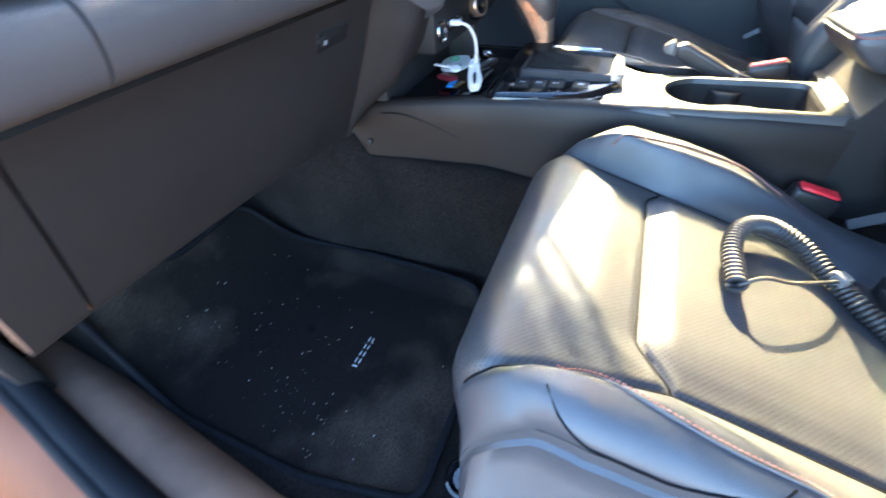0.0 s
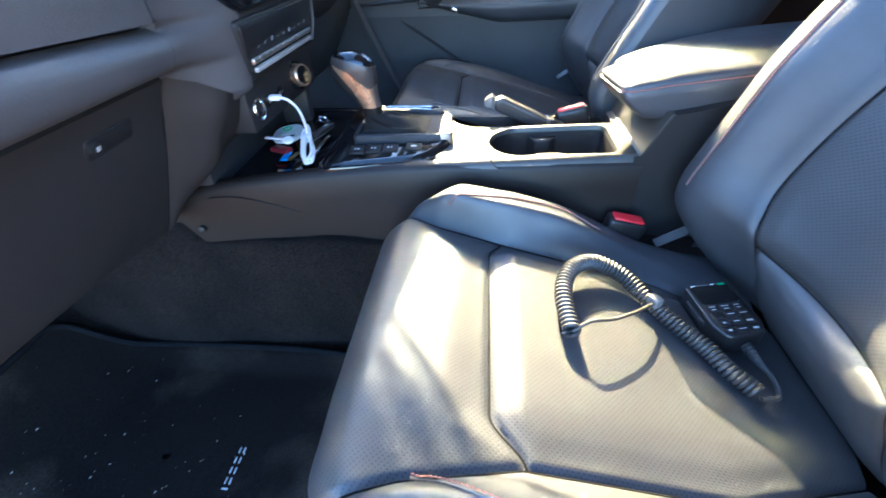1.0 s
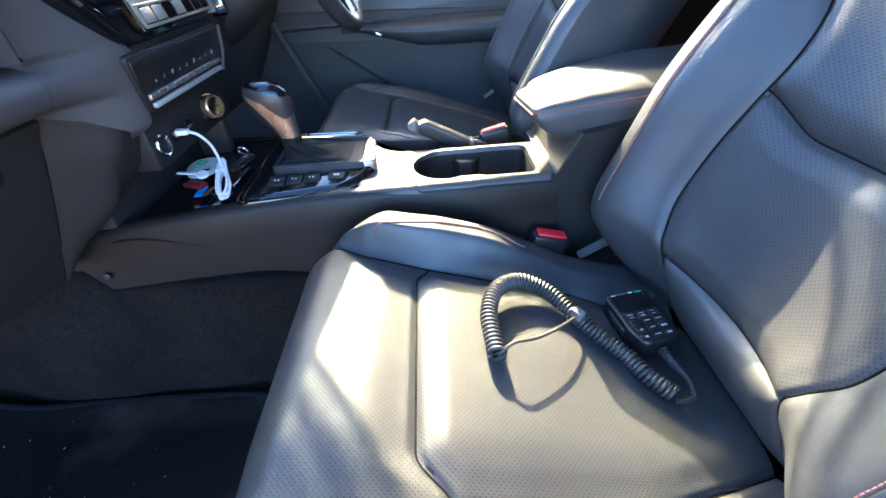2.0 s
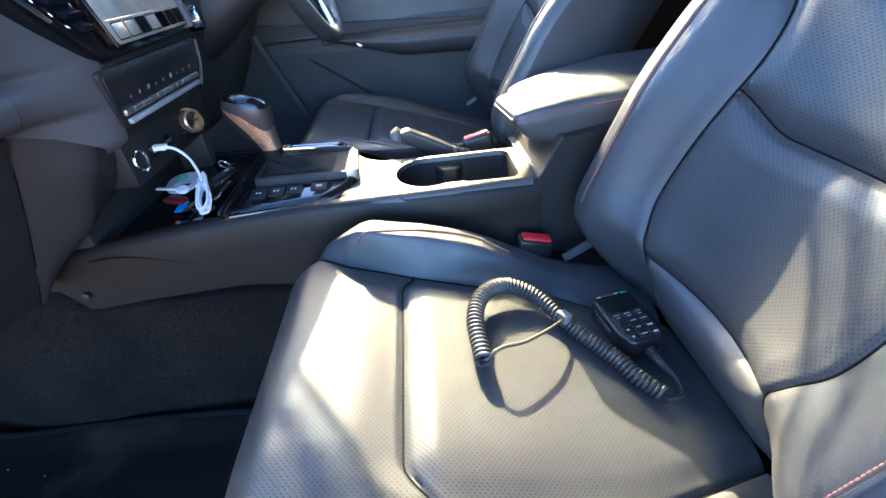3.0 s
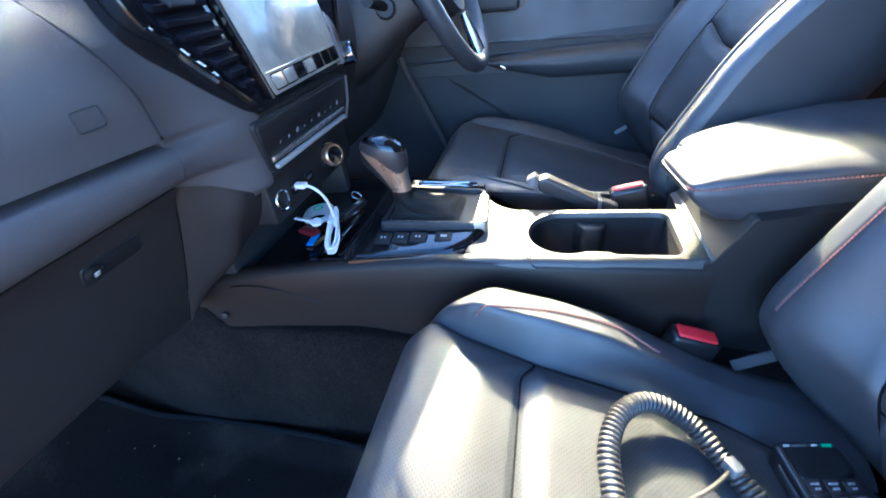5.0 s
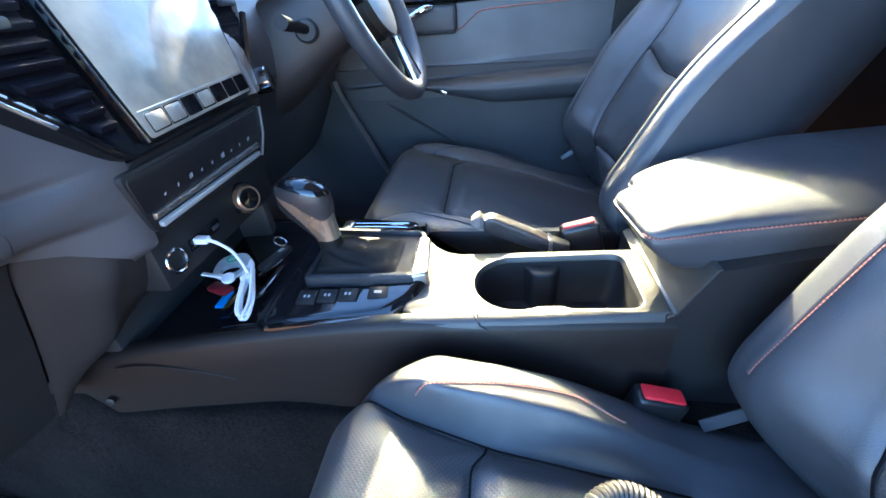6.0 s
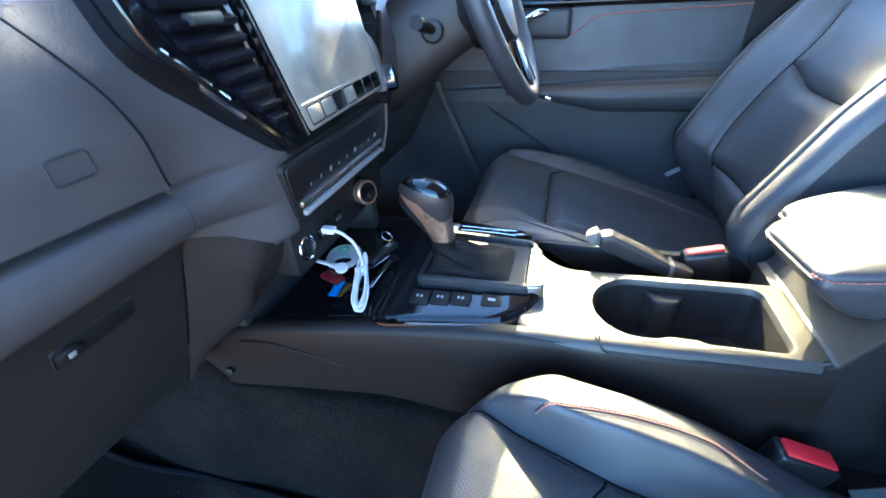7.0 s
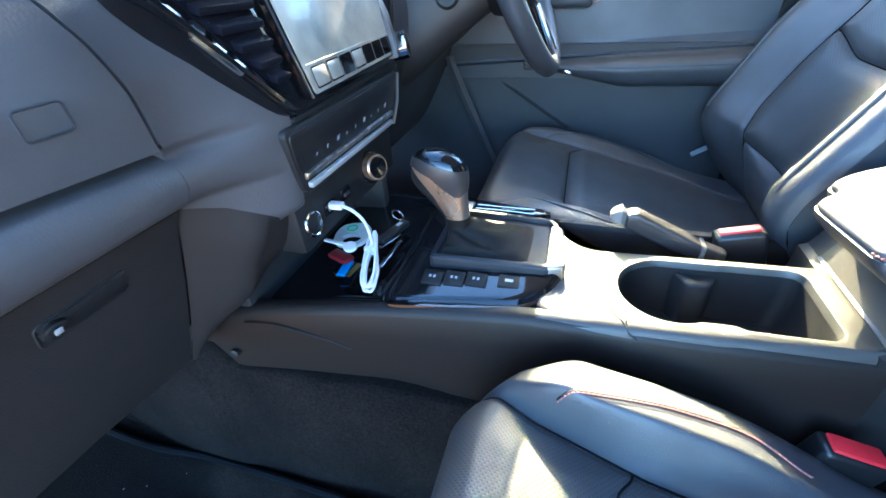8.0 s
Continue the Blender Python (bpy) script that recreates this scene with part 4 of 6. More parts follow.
def edge_roll(x0, x1, slant0, slant1, tuck):
    profile = [(-0.0905, 0.0010), (-0.0945, 0.0004), (-0.0985, -0.0018), (-0.1015, -0.0058), (-0.1030, -0.0115), (-0.1032, -0.0180), (-0.1030, -0.0270), (-0.0985, -0.0285)]
    rings = []
    for u in np.linspace(0, 1, 24):
        ring = []
        for y, dz in profile:
            x = x0 + (x1 - x0) * u + (slant0 * (1 - u) + slant1 * u) * max(-dz - 0.002, 0)
            drift = float(np.interp(x, [0.236, 0.30, 0.42, 0.555], [-0.004, -0.003, 0.0, 0.006])) * min((-0.0905 - y) / 0.008, 1)
            side = edge_y(x) - 0.0042
            y1 = y + drift
            if tuck:
                y1 = y1 + (side - y1) * float(sstep(-0.006, -0.022, dz))
            ring.append((x, y1, rise(x) + dz))
        rings.append(ring)
    bm = bmesh.new()
    bridge(bm, rings, closed=False)
    if sum(f.normal.z - f.normal.y for f in bm.faces) < 0:
        bmesh.ops.reverse_faces(bm, faces=bm.faces[:])
    bmesh.ops.solidify(bm, geom=bm.faces[:], thickness=0.003)
    return under(part("top_edge", bm, CONSOLE_TOP, sharp=60), console)


edge_roll(0.236, 0.3302, 0.0, 0.88, True)
edge_roll(0.3318, 0.556, 0.88, 0.0, False)
bm = extrude_outline(bmesh.new(), rounded([(0.232, 0.030), (0.330, 0.030), (0.326, 0.041), (0.298, 0.0435), (0.279, 0.050), (0.263, 0.066), (0.248, 0.094), (0.232, 0.110)], 0.008, 5), 0.462, 0.4772, 0.004, 2)
under(part("top_wing", bm, CONSOLE_TOP), console)
joint_line = spline([(0.309, 0.037), (0.304, 0.020), (0.302, -0.013), (0.308, -0.055), (0.319, -0.083), (0.3265, -0.0925)], 30)
ribbon("panel_joint", [(x, y, rise(x) + 0.0010) for x, y in joint_line] + [(0.331, -0.1015, rise(0.331) - 0.0012), (0.334, -0.1058, rise(0.334) - 0.006), (0.342, -0.1062, 0.467), (0.353, -0.1050, 0.452)], 0.0010, RUBBER, console)

# slanted shoulder, storage box and armrest lid
bm = bmesh.new()
bridge(bm, [[(0.546, y0, 0.40), (0.546, y0, 0.4845), (0.5555, y0, 0.4885), (0.584, y0, 0.550), (0.70, y0, 0.575), (0.94, y0, 0.59), (0.94, y0, 0.10), (0.60, y0, 0.10)] for y0 in (-0.0985, -0.0955, 0.093, 0.096)])
under(part("storage_box", bm, PLASTIC, sharp=30), console)
bm = bmesh.new()
bridge(bm, [[(0.5545, y0, 0.486), (0.5525, y0, 0.4895), (0.5555, y0, 0.4915), (0.5815, y0, 0.5515), (0.586, y0, 0.5525), (0.590, y0, 0.545)] for y0 in (-0.0975, -0.0955, 0.060, 0.062)])
under(part("shoulder_trim", bm, CONSOLE_TOP, sharp=30), console)


def lid_ring(z, grow):
    pts = [(0.499, 0.020), (0.512, -0.079), (0.56, -0.081), (0.92, -0.081), (0.92, 0.112), (0.70, 0.112), (0.61, 0.104), (0.552, 0.086), (0.529, 0.069), (0.533, 0.051)]
    c = Vector((0.75, 0.02))
    out = []
    for p in rounded(pts, 0.012, 5):
        d = Vector(p) - c
        q = c + d * (1 - grow / d.length)
        under_cut = 0.030 * float(1 - sstep(0.535, 0.574, z)) * float(sstep(0.60, 0.51, q.x))
        out.append((q.x + under_cut, q.y, z))
    return out


def lid_rise(x):
    return 0.2 * min(max(x - 0.53, 0), 0.20) + 0.06 * max(x - 0.73, 0)


bm = bmesh.new()
rings = [lid_ring(0.537, 0.012), lid_ring(0.541, 0.004), lid_ring(0.552, 0.0), lid_ring(0.566, 0.0), lid_ring(0.5745, 0.0), lid_ring(0.576, 0.0022), lid_ring(0.578, 0.001), lid_ring(0.5825, 0.0032), lid_ring(0.5855, 0.009), lid_ring(0.5885, 0.022), lid_ring(0.591, 0.045), lid_ring(0.592, 0.07), lid_ring(0.592, 0.1)]
bridge(bm, [[(x, y, z + lid_rise(x) * float(np.interp(z, [0.537, 0.572], [0.1, 1.0]))) for x, y, z in ring] for ring in rings])
lid = under(part("armrest_lid", bm, LEATHER, label="padded black leather armrest lid", sharp=60), console)
seam = [(x, y, z + lid_rise(x)) for x, y, z in lid_ring(0.5765, 0.0005)]


def stitches(name, line, base, material, step=0.0048, radius=0.0010, lift=0.0006, label=""):
    """A row of short thread stitches along a line, as one seam."""
    p = np.array(line, float)
    far = np.r_[0, np.cumsum(np.linalg.norm(np.diff(p, axis=0), axis=1))]
    bm = bmesh.new()
    for a in np.arange(0, far[-1] - step, step):
        ends = [Vector([np.interp(d, far, p[:, k]) for k in range(3)]) for d in (a, a + step * 0.72)]
        mid = (ends[0] + ends[1]) / 2 + Vector((0, 0, lift))
        tube(bm, [ends[0], mid, ends[1]], [radius * 0.7, radius, radius * 0.7], 5)
    return under(part(name, bm, material, label=label), base)


near_seam = sorted([p for p in seam if p[1] < -0.06], key=lambda p: p[0])
stitches("armrest_stitching", [(x, y - 0.0005, z + 0.001) for x, y, z in near_seam], console, RED_THREAD, step=0.0042, radius=0.0012, label="red thread along the lid seam")
# ---- seats ----
SEAM_X, SEAM_V = [0.15, 0.19, 0.25, 0.357, 0.56, 0.64, 0.72], [0.207, 0.200, 0.180, 0.157, 0.152, 0.130, 0.11]
def insert_front(v):
    """Where the seat's middle panel begins, across the seat."""
    return 0.328 + (0.034 * float(sstep(0.105, 0.16, -v)) if v < 0 else 0.016 * float(sstep(0.125, 0.158, v)))


def cushion_height(x, v, k_rise=1.0):
    seam = float(np.interp(x, SEAM_X, SEAM_V))
    base = float(np.interp(x, [0.15, 0.20, 0.36, 0.64, 0.75], [0.428, 0.430, 0.405, 0.330, 0.31]))
    a = abs(v)
    z = base
    # middle panel swells a little, front panel rolls into it
    if a < seam:
        edge = min(abs(x - insert_front(v)), seam - a)
        z += 0.009 * (1 - 0.6 * float(sstep(0.09, 0.15, -v))) * float(sstep(0, 0.055 if x < insert_front(v) else 0.035, edge)) - 0.004
    # side bolster: up to a crest, then round and down
    lift = (0.056 if v > 0 else 0.036) * k_rise * float(sstep(0.165, 0.285, x)) * float(1 - 0.60 * sstep(0.41, 0.60, x))
    if a >= seam:
        t = (a - seam) / max((0.185 if v > 0 else 0.200) - seam, 0.015)
        z += lift * float(sstep(-0.15, 1.0, t)) - 0.004
    cross = 0.0045 * math.exp(-(((x - insert_front(v)) / 0.0045) ** 2)) if a < seam else 0.0
    z -= max(cross, 0.006 * math.exp(-(((a - seam) / 0.0045) ** 2)))
    # rounded outer side and front
    if a > 0.207:
        k = min((a - 0.207) / 0.038, 1)
        z -= 0.038 * (1 - math.sqrt(max(1 - k * k, 0)))
    if x < 0.215:
        k = min((0.215 - x) / 0.055, 1)
        z -= 0.075 * (1 - math.sqrt(max(1 - k * k, 0)))
    return z


def split_sheet(rows, cols, place, region, names):
    """A surface cut into its sewn panels: one bmesh for each, with metres as UV. place gives a point and its UV."""
    made = {n: (bmesh.new(), {}) for n in names}
    pts = [[place(u, v) for v in cols] for u in rows]
    for n in names:
        made[n][0].loops.layers.uv.new("UVMap")
    for i in range(len(rows) - 1):
        for j in range(len(cols) - 1):
            bm, verts = made[region((rows[i] + rows[i + 1]) / 2, (cols[j] + cols[j + 1]) / 2)]
            keys = [(i, j), (i + 1, j), (i + 1, j + 1), (i, j + 1)]
            for k in keys:
                if k not in verts:
                    verts[k] = bm.verts.new(pts[k[0]][k[1]][0])
            face = bm.faces.new([verts[k] for k in keys])
            uv = bm.loops.layers.uv.active
            for loop, k in zip(face.loops, keys):
                loop[uv].uv = pts[k[0]][k[1]][1]
    return {n: bm for n, (bm, _) in made.items()}


def build_seat(name, centre_y, side, shift, label, recline=18.5, swell=0.088, k_rise=1.0, crest=0.226, stitched=True):
    """A front seat. side: 1 where the vehicle's middle lies towards +y of it, -1 where towards -y."""
    off = Vector((shift[0], centre_y, shift[1]))
    base = thing(name, (0.42 + shift[0], centre_y, 0.08), label, "seat", "front seats")

    def pad_height(x, v):
        return cushion_height(x, v, k_rise)

    def world_place(x, v, z):
        return Vector((x + off.x, off.y + side * v, z + off.z))

    def finish(bm, nm, material, text="", sharp=60):
        bmesh.ops.recalc_face_normals(bm, faces=bm.faces[:])
        up = sum((f.normal.z - 0.6 * f.normal.x) * f.calc_area() for f in bm.faces)
        if up < 0:
            bmesh.ops.reverse_faces(bm, faces=bm.faces[:])
        return under(part(nm, bm, material, label=text, sharp=sharp), base)

    # cushion
    # rows: 0 to 1 the front panel, 1 to 2 the middle one; columns: -1 to 1 between the seams, beyond them the bolsters
    rows = np.r_[np.linspace(0, 0.30, 16)[:-1], np.linspace(0.30, 0.9, 24)[:-1], np.linspace(0.9, 1.0, 7)[:-1], np.linspace(1.0, 1.06, 7)[:-1], np.linspace(1.06, 2, 70)]
    side_cols = np.r_[np.linspace(1, 1.25, 8)[:-1], np.linspace(1.25, 2, 26)]
    cols = np.r_[-side_cols[::-1], np.linspace(-1, -0.92, 6)[1:-1], np.linspace(-0.92, 0.92, 74), np.linspace(0.92, 1, 6)[1:-1], side_cols]

    def front_round(x, v):
        """How far the cushion's front edge bends back towards its corners."""
        return 0.036 * float(sstep(0.165, 0.25, abs(v))) * float(1 - sstep(0.16, 0.36, x))

    def outer_seam(x):
        return float(np.interp(x, [0.20, 0.228, 0.255, 0.286, 0.35, 0.72], [0.480, 0.458, 0.438, 0.426, 0.417, 0.410]))

    def tucked(x, v, z):
        """Below its lower seam the outer side of the cushion turns inwards."""
        return v + 0.7 * min(max(outer_seam(x) - z, 0.0), 0.05) * float(sstep(0.16, 0.34, x)) * float(sstep(0.195, 0.235, -v))

    def cushion_spot(r, c):
        s = max(min(c, 1), -1)
        edge = insert_front(s * 0.157)
        x = 0.160 + (edge - 0.160) * r if r < 1 else edge + (0.715 - edge) * (r - 1)
        seam = float(np.interp(x, SEAM_X, SEAM_V))
        v = s * seam if abs(c) <= 1 else math.copysign(seam + (0.245 - seam) * (abs(c) - 1), c)
        z = pad_height(x, v)
        return world_place(x + front_round(x, v), tucked(x, v, z), z), (x, v)

    def cushion_panel(r, c):
        if abs(c) > 1:
            return "bolster_outer" if c < 0 else "bolster_inner"
        return "insert" if r > 1 else "front_panel"

    panels = split_sheet(rows, cols, cushion_spot, cushion_panel, ["bolster_outer", "bolster_inner", "insert", "front_panel"])
    for nm, bm in panels.items():
        finish(bm, "cushion_" + nm, PERFORATED if nm in ("insert", "front_panel") else LEATHER)
    # sewn seams between the panels
    def sewn(spots):
        ribbon("panel_seam", [p + Vector((0, 0, 0.0004)) for p, _ in spots], 0.0013, MAT_EDGE, base, sides=6)

    sewn([cushion_spot(1.0, c) for c in np.linspace(-1, 1, 50)])
    for c in (-1, 1):
        sewn([cushion_spot(r, c) for r in np.linspace(0.05, 2, 80)])
    line = []
    for x in np.linspace(0.212, 0.70, 60):
        reach = [v for v in np.linspace(-0.16, -0.2448, 500) if pad_height(x, v) > outer_seam(x)]
        if reach:
            line.append(world_place(x + front_round(x, reach[-1]), reach[-1] - 0.0006, pad_height(x, reach[-1])))
    if len(line) > 3:
        ribbon("panel_seam", line, 0.0010, MAT_EDGE, base, sides=6)
    # skirt below the cushion's rim
    bm = bmesh.new()
    rim = [(x, -0.245) for x in np.linspace(0.71, 0.160, 40)] + [(0.160, v) for v in np.linspace(-0.245, 0.245, 30)[1:-1]] + [(x, 0.245) for x in np.linspace(0.160, 0.71, 40)]
    rows = []
    for drop, grow in ((0.0, 0.0), (0.008, 0.0012), (0.016, 0.0), (0.019, -0.005), (0.023, -0.003), (0.045, -0.012), (0.09, -0.038), (0.16, -0.085)):
        ring = []
        for x, v in rim:
            z0 = pad_height(max(x, 0.1605), max(min(v, 0.2448), -0.2448))
            f = -0.3 if x < 0.1605 else 0
            ring.append(world_place(x + front_round(x, v) + f * grow, tucked(x, v, z0) + math.copysign(grow, v) * (abs(v) > 0.24), z0 * (1 - min(drop / 0.16, 1)) + min(drop / 0.16, 1) * 0.245 if drop > 0.03 else z0 - drop))
        rows.append(ring)
    bridge(bm, rows, closed=False)
    finish(bm, "cushion_skirt", LEATHER)
    # piping along the crests of the bolsters
    for sv in (-1, 1):
        line = []
        for t in np.linspace(0, 1, 40):
            x = (0.262 if sv < 0 else 0.268) + (0.31 if sv < 0 else 0.225) * t
            v = (0.184 if sv > 0 else 0.174) + (0.022 if sv > 0 else 0.034) * math.sin(math.pi * min(t * 1.25 + 0.02, 1) * 0.5) - 0.012 * float(sstep(0.75, 1.0, t)) + (0.010 * math.sin(math.pi * min(t / 0.6, 1)) if sv < 0 else 0)
            line.append(world_place(x, sv * v, pad_height(x, sv * v) + 0.0012))
        ribbon("bolster_piping", line, 0.0014, LEATHER, base, sides=6)
        if stitched:
            stitches("bolster_stitching", [p + Vector((0, -side * sv * 0.003, 0.0008)) for p in line], base, RED_THREAD, radius=0.0008, label="red thread along the bolster")
    # plastic side valance and floor rails
    for sv in (-1, 1):
        bm = bmesh.new()
        pts = [(0.27, 0.31), (0.29, 0.342), (0.40, 0.335), (0.72, 0.30), (0.74, 0.20), (0.62, 0.17), (0.38, 0.19), (0.285, 0.25)]
        rings = [[world_place(x, sv * v, z) for x, z in rounded(pts, 0.03, 4)] for v in (0.195, 0.224, 0.229)]
        bridge(bm, rings)
        finish(bm, "side_valance", BROWN_PLASTIC, sharp=45)
        bm = bmesh.new()
        a, b = sorted((off.y + side * sv * 0.17, off.y + side * sv * 0.21))
        box(bm, (0.22 + off.x, a, 0.082), (0.80 + off.x, b, 0.110), 0.004)
        finish(bm, "floor_rail", DARK_METAL)
    bm = bmesh.new()
    box(bm, (0.24 + off.x, off.y - 0.20, 0.105), (0.72 + off.x, off.y + 0.20, 0.26 + off.z), 0.02)
    finish(bm, "seat_frame", RUBBER)

    # backrest: w runs up it, d stands out of its face
    foot, tilt = Vector((0.662, 0, 0.395)), radians(recline)
    up, out = Vector((math.sin(tilt), 0, math.cos(tilt))), Vector((-math.cos(tilt), 0, math.sin(tilt)))

    def back_place(w, v, d):
        p = foot + up * w + out * d
        return world_place(p.x, v, p.z)

    back_seam = spline([(-0.05, 0.114), (0.040, 0.108), (0.075, 0.118), (0.115, 0.134), (0.18, 0.135), (0.24, 0.128), (0.29, 0.122), (0.33, 0.129), (0.37, 0.147), (0.46, 0.165), (0.60, 0.15)], 90)
    SW, SV = back_seam[:, 0], back_seam[:, 1]

    def LOW(v):
        return 0.049

    def MID(v):
        return 0.235 + 0.026 * float(sstep(0.055, 0.135, abs(v)))

    def back_depth(w, v, near=None):
        seam, a = float(np.interp(w, SW, SV)), abs(v)
        lines = near or [LOW(v), MID(v)]
        d = 0.0
        if a < seam:
            edge = min(abs(w - lines[0]), abs(w - lines[1]), seam - a)
            d += 0.007 * float(sstep(0, 0.03, edge)) - 0.006 * math.exp(-((min(abs(w - lines[0]), abs(w - lines[1])) / 0.0045) ** 2))
        lift = swell * float(sstep(-0.14, 0.08, w)) * float(1 - 0.75 * sstep(0.20, 0.56, w))
        hollow = 0.48 * lift * float(sstep(0.0, 0.07, w))
        if a < seam:
            d += hollow * (a / seam) ** 2
        if w < 0.036:
            d -= 0.078 * ((0.036 - w) / 0.086) ** 1.7
        if a >= seam:
            t = (a - seam) / max(0.200 - seam, 0.02)
            d += hollow + (lift - hollow) * float(sstep(-0.02, 1.05, t))
        d -= 0.006 * math.exp(-(((a - seam) / 0.0045) ** 2))
        if a > crest:
            k = min((a - crest) / (0.246 - crest), 1)
            d -= 0.022 * (1 - math.sqrt(max(1 - k * k, 0)))
        return d

    def shoulder(w):
        """How the backrest narrows towards its top."""
        return 1 - 0.12 * float(sstep(0.36, 0.64, w))

    us = np.arange(-0.05, 0.64, 0.0046)
    rows = np.r_[np.linspace(0, 1, 18)[:-1], np.linspace(1, 1.08, 6)[:-1], np.linspace(1.08, 1.92, 40)[:-1], np.linspace(1.92, 2, 6)[:-1], np.linspace(2, 2.05, 6)[:-1], np.linspace(2.05, 3, 60)]
    vs = np.r_[-np.linspace(0.246, 0.2085, 12), np.arange(-0.2070, 0.2071, 0.0046), np.linspace(0.2085, 0.246, 12)]

    def back_spot(r, c):
        s = max(min(c, 1), -1)
        v0 = s * 0.125
        low, mid = LOW(v0), MID(v0)
        w = -0.05 + (low + 0.05) * r if r < 1 else (low + (mid - low) * (r - 1) if r < 2 else mid + (us[-1] - mid) * (r - 2))
        seam = float(np.interp(w, SW, SV))
        v = s * seam if abs(c) <= 1 else math.copysign(seam + (0.246 - seam) * (abs(c) - 1), c)
        near = [low, mid]
        return back_place(w, v * shoulder(w), back_depth(w, v, near)), (w, v)

    def back_panel(r, c):
        if abs(c) > 1:
            return "bolster_outer" if c < 0 else "bolster_inner"
        return "roll" if r < 1 else ("insert_lower" if r < 2 else "insert_upper")

    for r in (1.0, 2.0):
        sewn([back_spot(r, c) for c in np.linspace(-1, 1, 50)])
    for c in (-1, 1):
        sewn([back_spot(r, c) for r in np.linspace(0.2, 2.9, 90)])
    panels = split_sheet(rows, cols, back_spot, back_panel, ["bolster_outer", "bolster_inner", "roll", "insert_lower", "insert_upper"])
    for nm, bm in panels.items():
        finish(bm, "back_" + nm, PERFORATED if nm.startswith("insert") else LEATHER)
    bm = bmesh.new()
    rows = []
    for w in list(us[::6]) + [us[-1]]:
        ring = []
        for v, d in ((-0.246, None), (-0.247, -0.02), (-0.240, -0.07), (-0.20, -0.115), (0.0, -0.125), (0.20, -0.115), (0.240, -0.07), (0.247, -0.02), (0.246, None)):
            lift = back_depth(w, 0.246)
            ring.append(back_place(w, v * shoulder(w), lift if d is None else d))
        rows.append(ring)
    bridge(bm, rows, closed=False)
    bmesh.ops.recalc_face_normals(bm, faces=bm.faces[:])
    under(part("back_shell", bm, LEATHER, label="leather sides and back of the backrest"), base)
    bm = bmesh.new()
    w = us[-1]
    top = [back_place(w, v * shoulder(w), back_depth(w, v)) for v in vs]
    bridge(bm, [top, [p + up * 0.02 - out * 0.03 for p in top], [p + up * 0.02 - out * 0.09 - out * back_depth(w, v) for p, v in zip(top, vs)], [p - out * (0.12 + back_depth(w, v)) for p, v in zip(top, vs)]], closed=False)
    finish(bm, "back_top", LEATHER)
    for sv in (-1, 1):
        line = [back_place(w, sv * 0.2085 * shoulder(w), back_depth(w, sv * 0.2085) + 0.0010) for w in np.linspace(0.06, 0.60, 40)]
        ribbon("back_piping", line, 0.002, LEATHER, base, sides=6)
        if stitched:
            stitches("back_stitching", [p + out * 0.001 + Vector((0, -side * sv * 0.004, 0.0)) for p in line], base, RED_THREAD, step=0.0042, radius=0.0007)
    return base


build_seat("passenger_seat", PASS_Y, 1, (0.0, 0.0), "black leather front seat with perforated panels and red stitching")
driver_seat = build_seat("driver_seat", DRV_Y, -1, (-0.075, 0.035), "black leather driver's seat in shade, dark seams", 26.0, 0.096, 0.4, 0.216, False)
bm = bmesh.new()
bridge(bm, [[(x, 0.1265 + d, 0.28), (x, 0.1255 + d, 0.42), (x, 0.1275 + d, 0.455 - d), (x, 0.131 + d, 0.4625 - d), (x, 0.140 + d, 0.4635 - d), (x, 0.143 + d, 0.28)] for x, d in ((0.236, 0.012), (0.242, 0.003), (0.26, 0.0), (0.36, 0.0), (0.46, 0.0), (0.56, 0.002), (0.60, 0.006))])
under(part("side_cover", bm, SHADED_SIDE, label="dark brown plastic side cover", sharp=50), driver_seat)


def buckle(name, at, lean, label, wide=0.010):
    base = thing(name, at, label, "seat belt buckle", "seat belt buckles")
    m = Matrix.Translation(at) @ Matrix.Rotation(radians(lean), 4, "Y")
    bm = placed(box(bmesh.new(), (-0.030, -0.014, -0.075), (0.030, 0.014, 0.0), 0.006, 3), m)
    housing = under(part("housing", bm, HANDSET), base)
    bm = placed(box(bmesh.new(), (-0.024, -wide, -0.006), (0.024, wide, 0.0035), 0.002, 2), m)
    sub(part("release_button", bm, RED, label="bright red release button"), housing)
    bm = placed(box(bmesh.new(), (-0.012, -0.004, -0.22), (0.012, 0.004, -0.07), 0.002), m)
    under(part("stalk", bm, BELT), base)
    return base


buckle("seat_belt_buckle", (0.547, -0.137, 0.400), 12, "black seat belt buckle with a red button beside the seat")
buckle("seat_belt_buckle", (0.4835, 0.111, 0.488), -16, "black seat belt buckle with a red button by the driver's seat", 0.007)

anchor = thing("seat_belt_anchor", (0.595, -0.150, 0.36), "grey seat belt strap anchored beside the seat", "seat belt anchor")
bm = placed(box(bmesh.new(), (-0.028, -0.007, -0.002), (0.028, 0.007, 0.002), 0.0012), Matrix.Translation((0.617, -0.150, 0.378)) @ Matrix.Rotation(radians(-34), 4, "Y") @ Matrix.Rotation(radians(50), 4, "X"))
under(part("strap", bm, BELT), anchor)
outer = thing("seat_belt_anchor", (0.552, 0.62, 0.39), "pale seat belt end plate beside the driver's seat", "seat belt anchor")
bm = placed(box(bmesh.new(), (-0.022, -0.002, -0.006), (0.022, 0.002, 0.006), 0.0012), Matrix.Translation((0.552, 0.620, 0.412)) @ Matrix.Rotation(radians(-34), 4, "Y") @ Matrix.Rotation(radians(-30), 4, "X"))
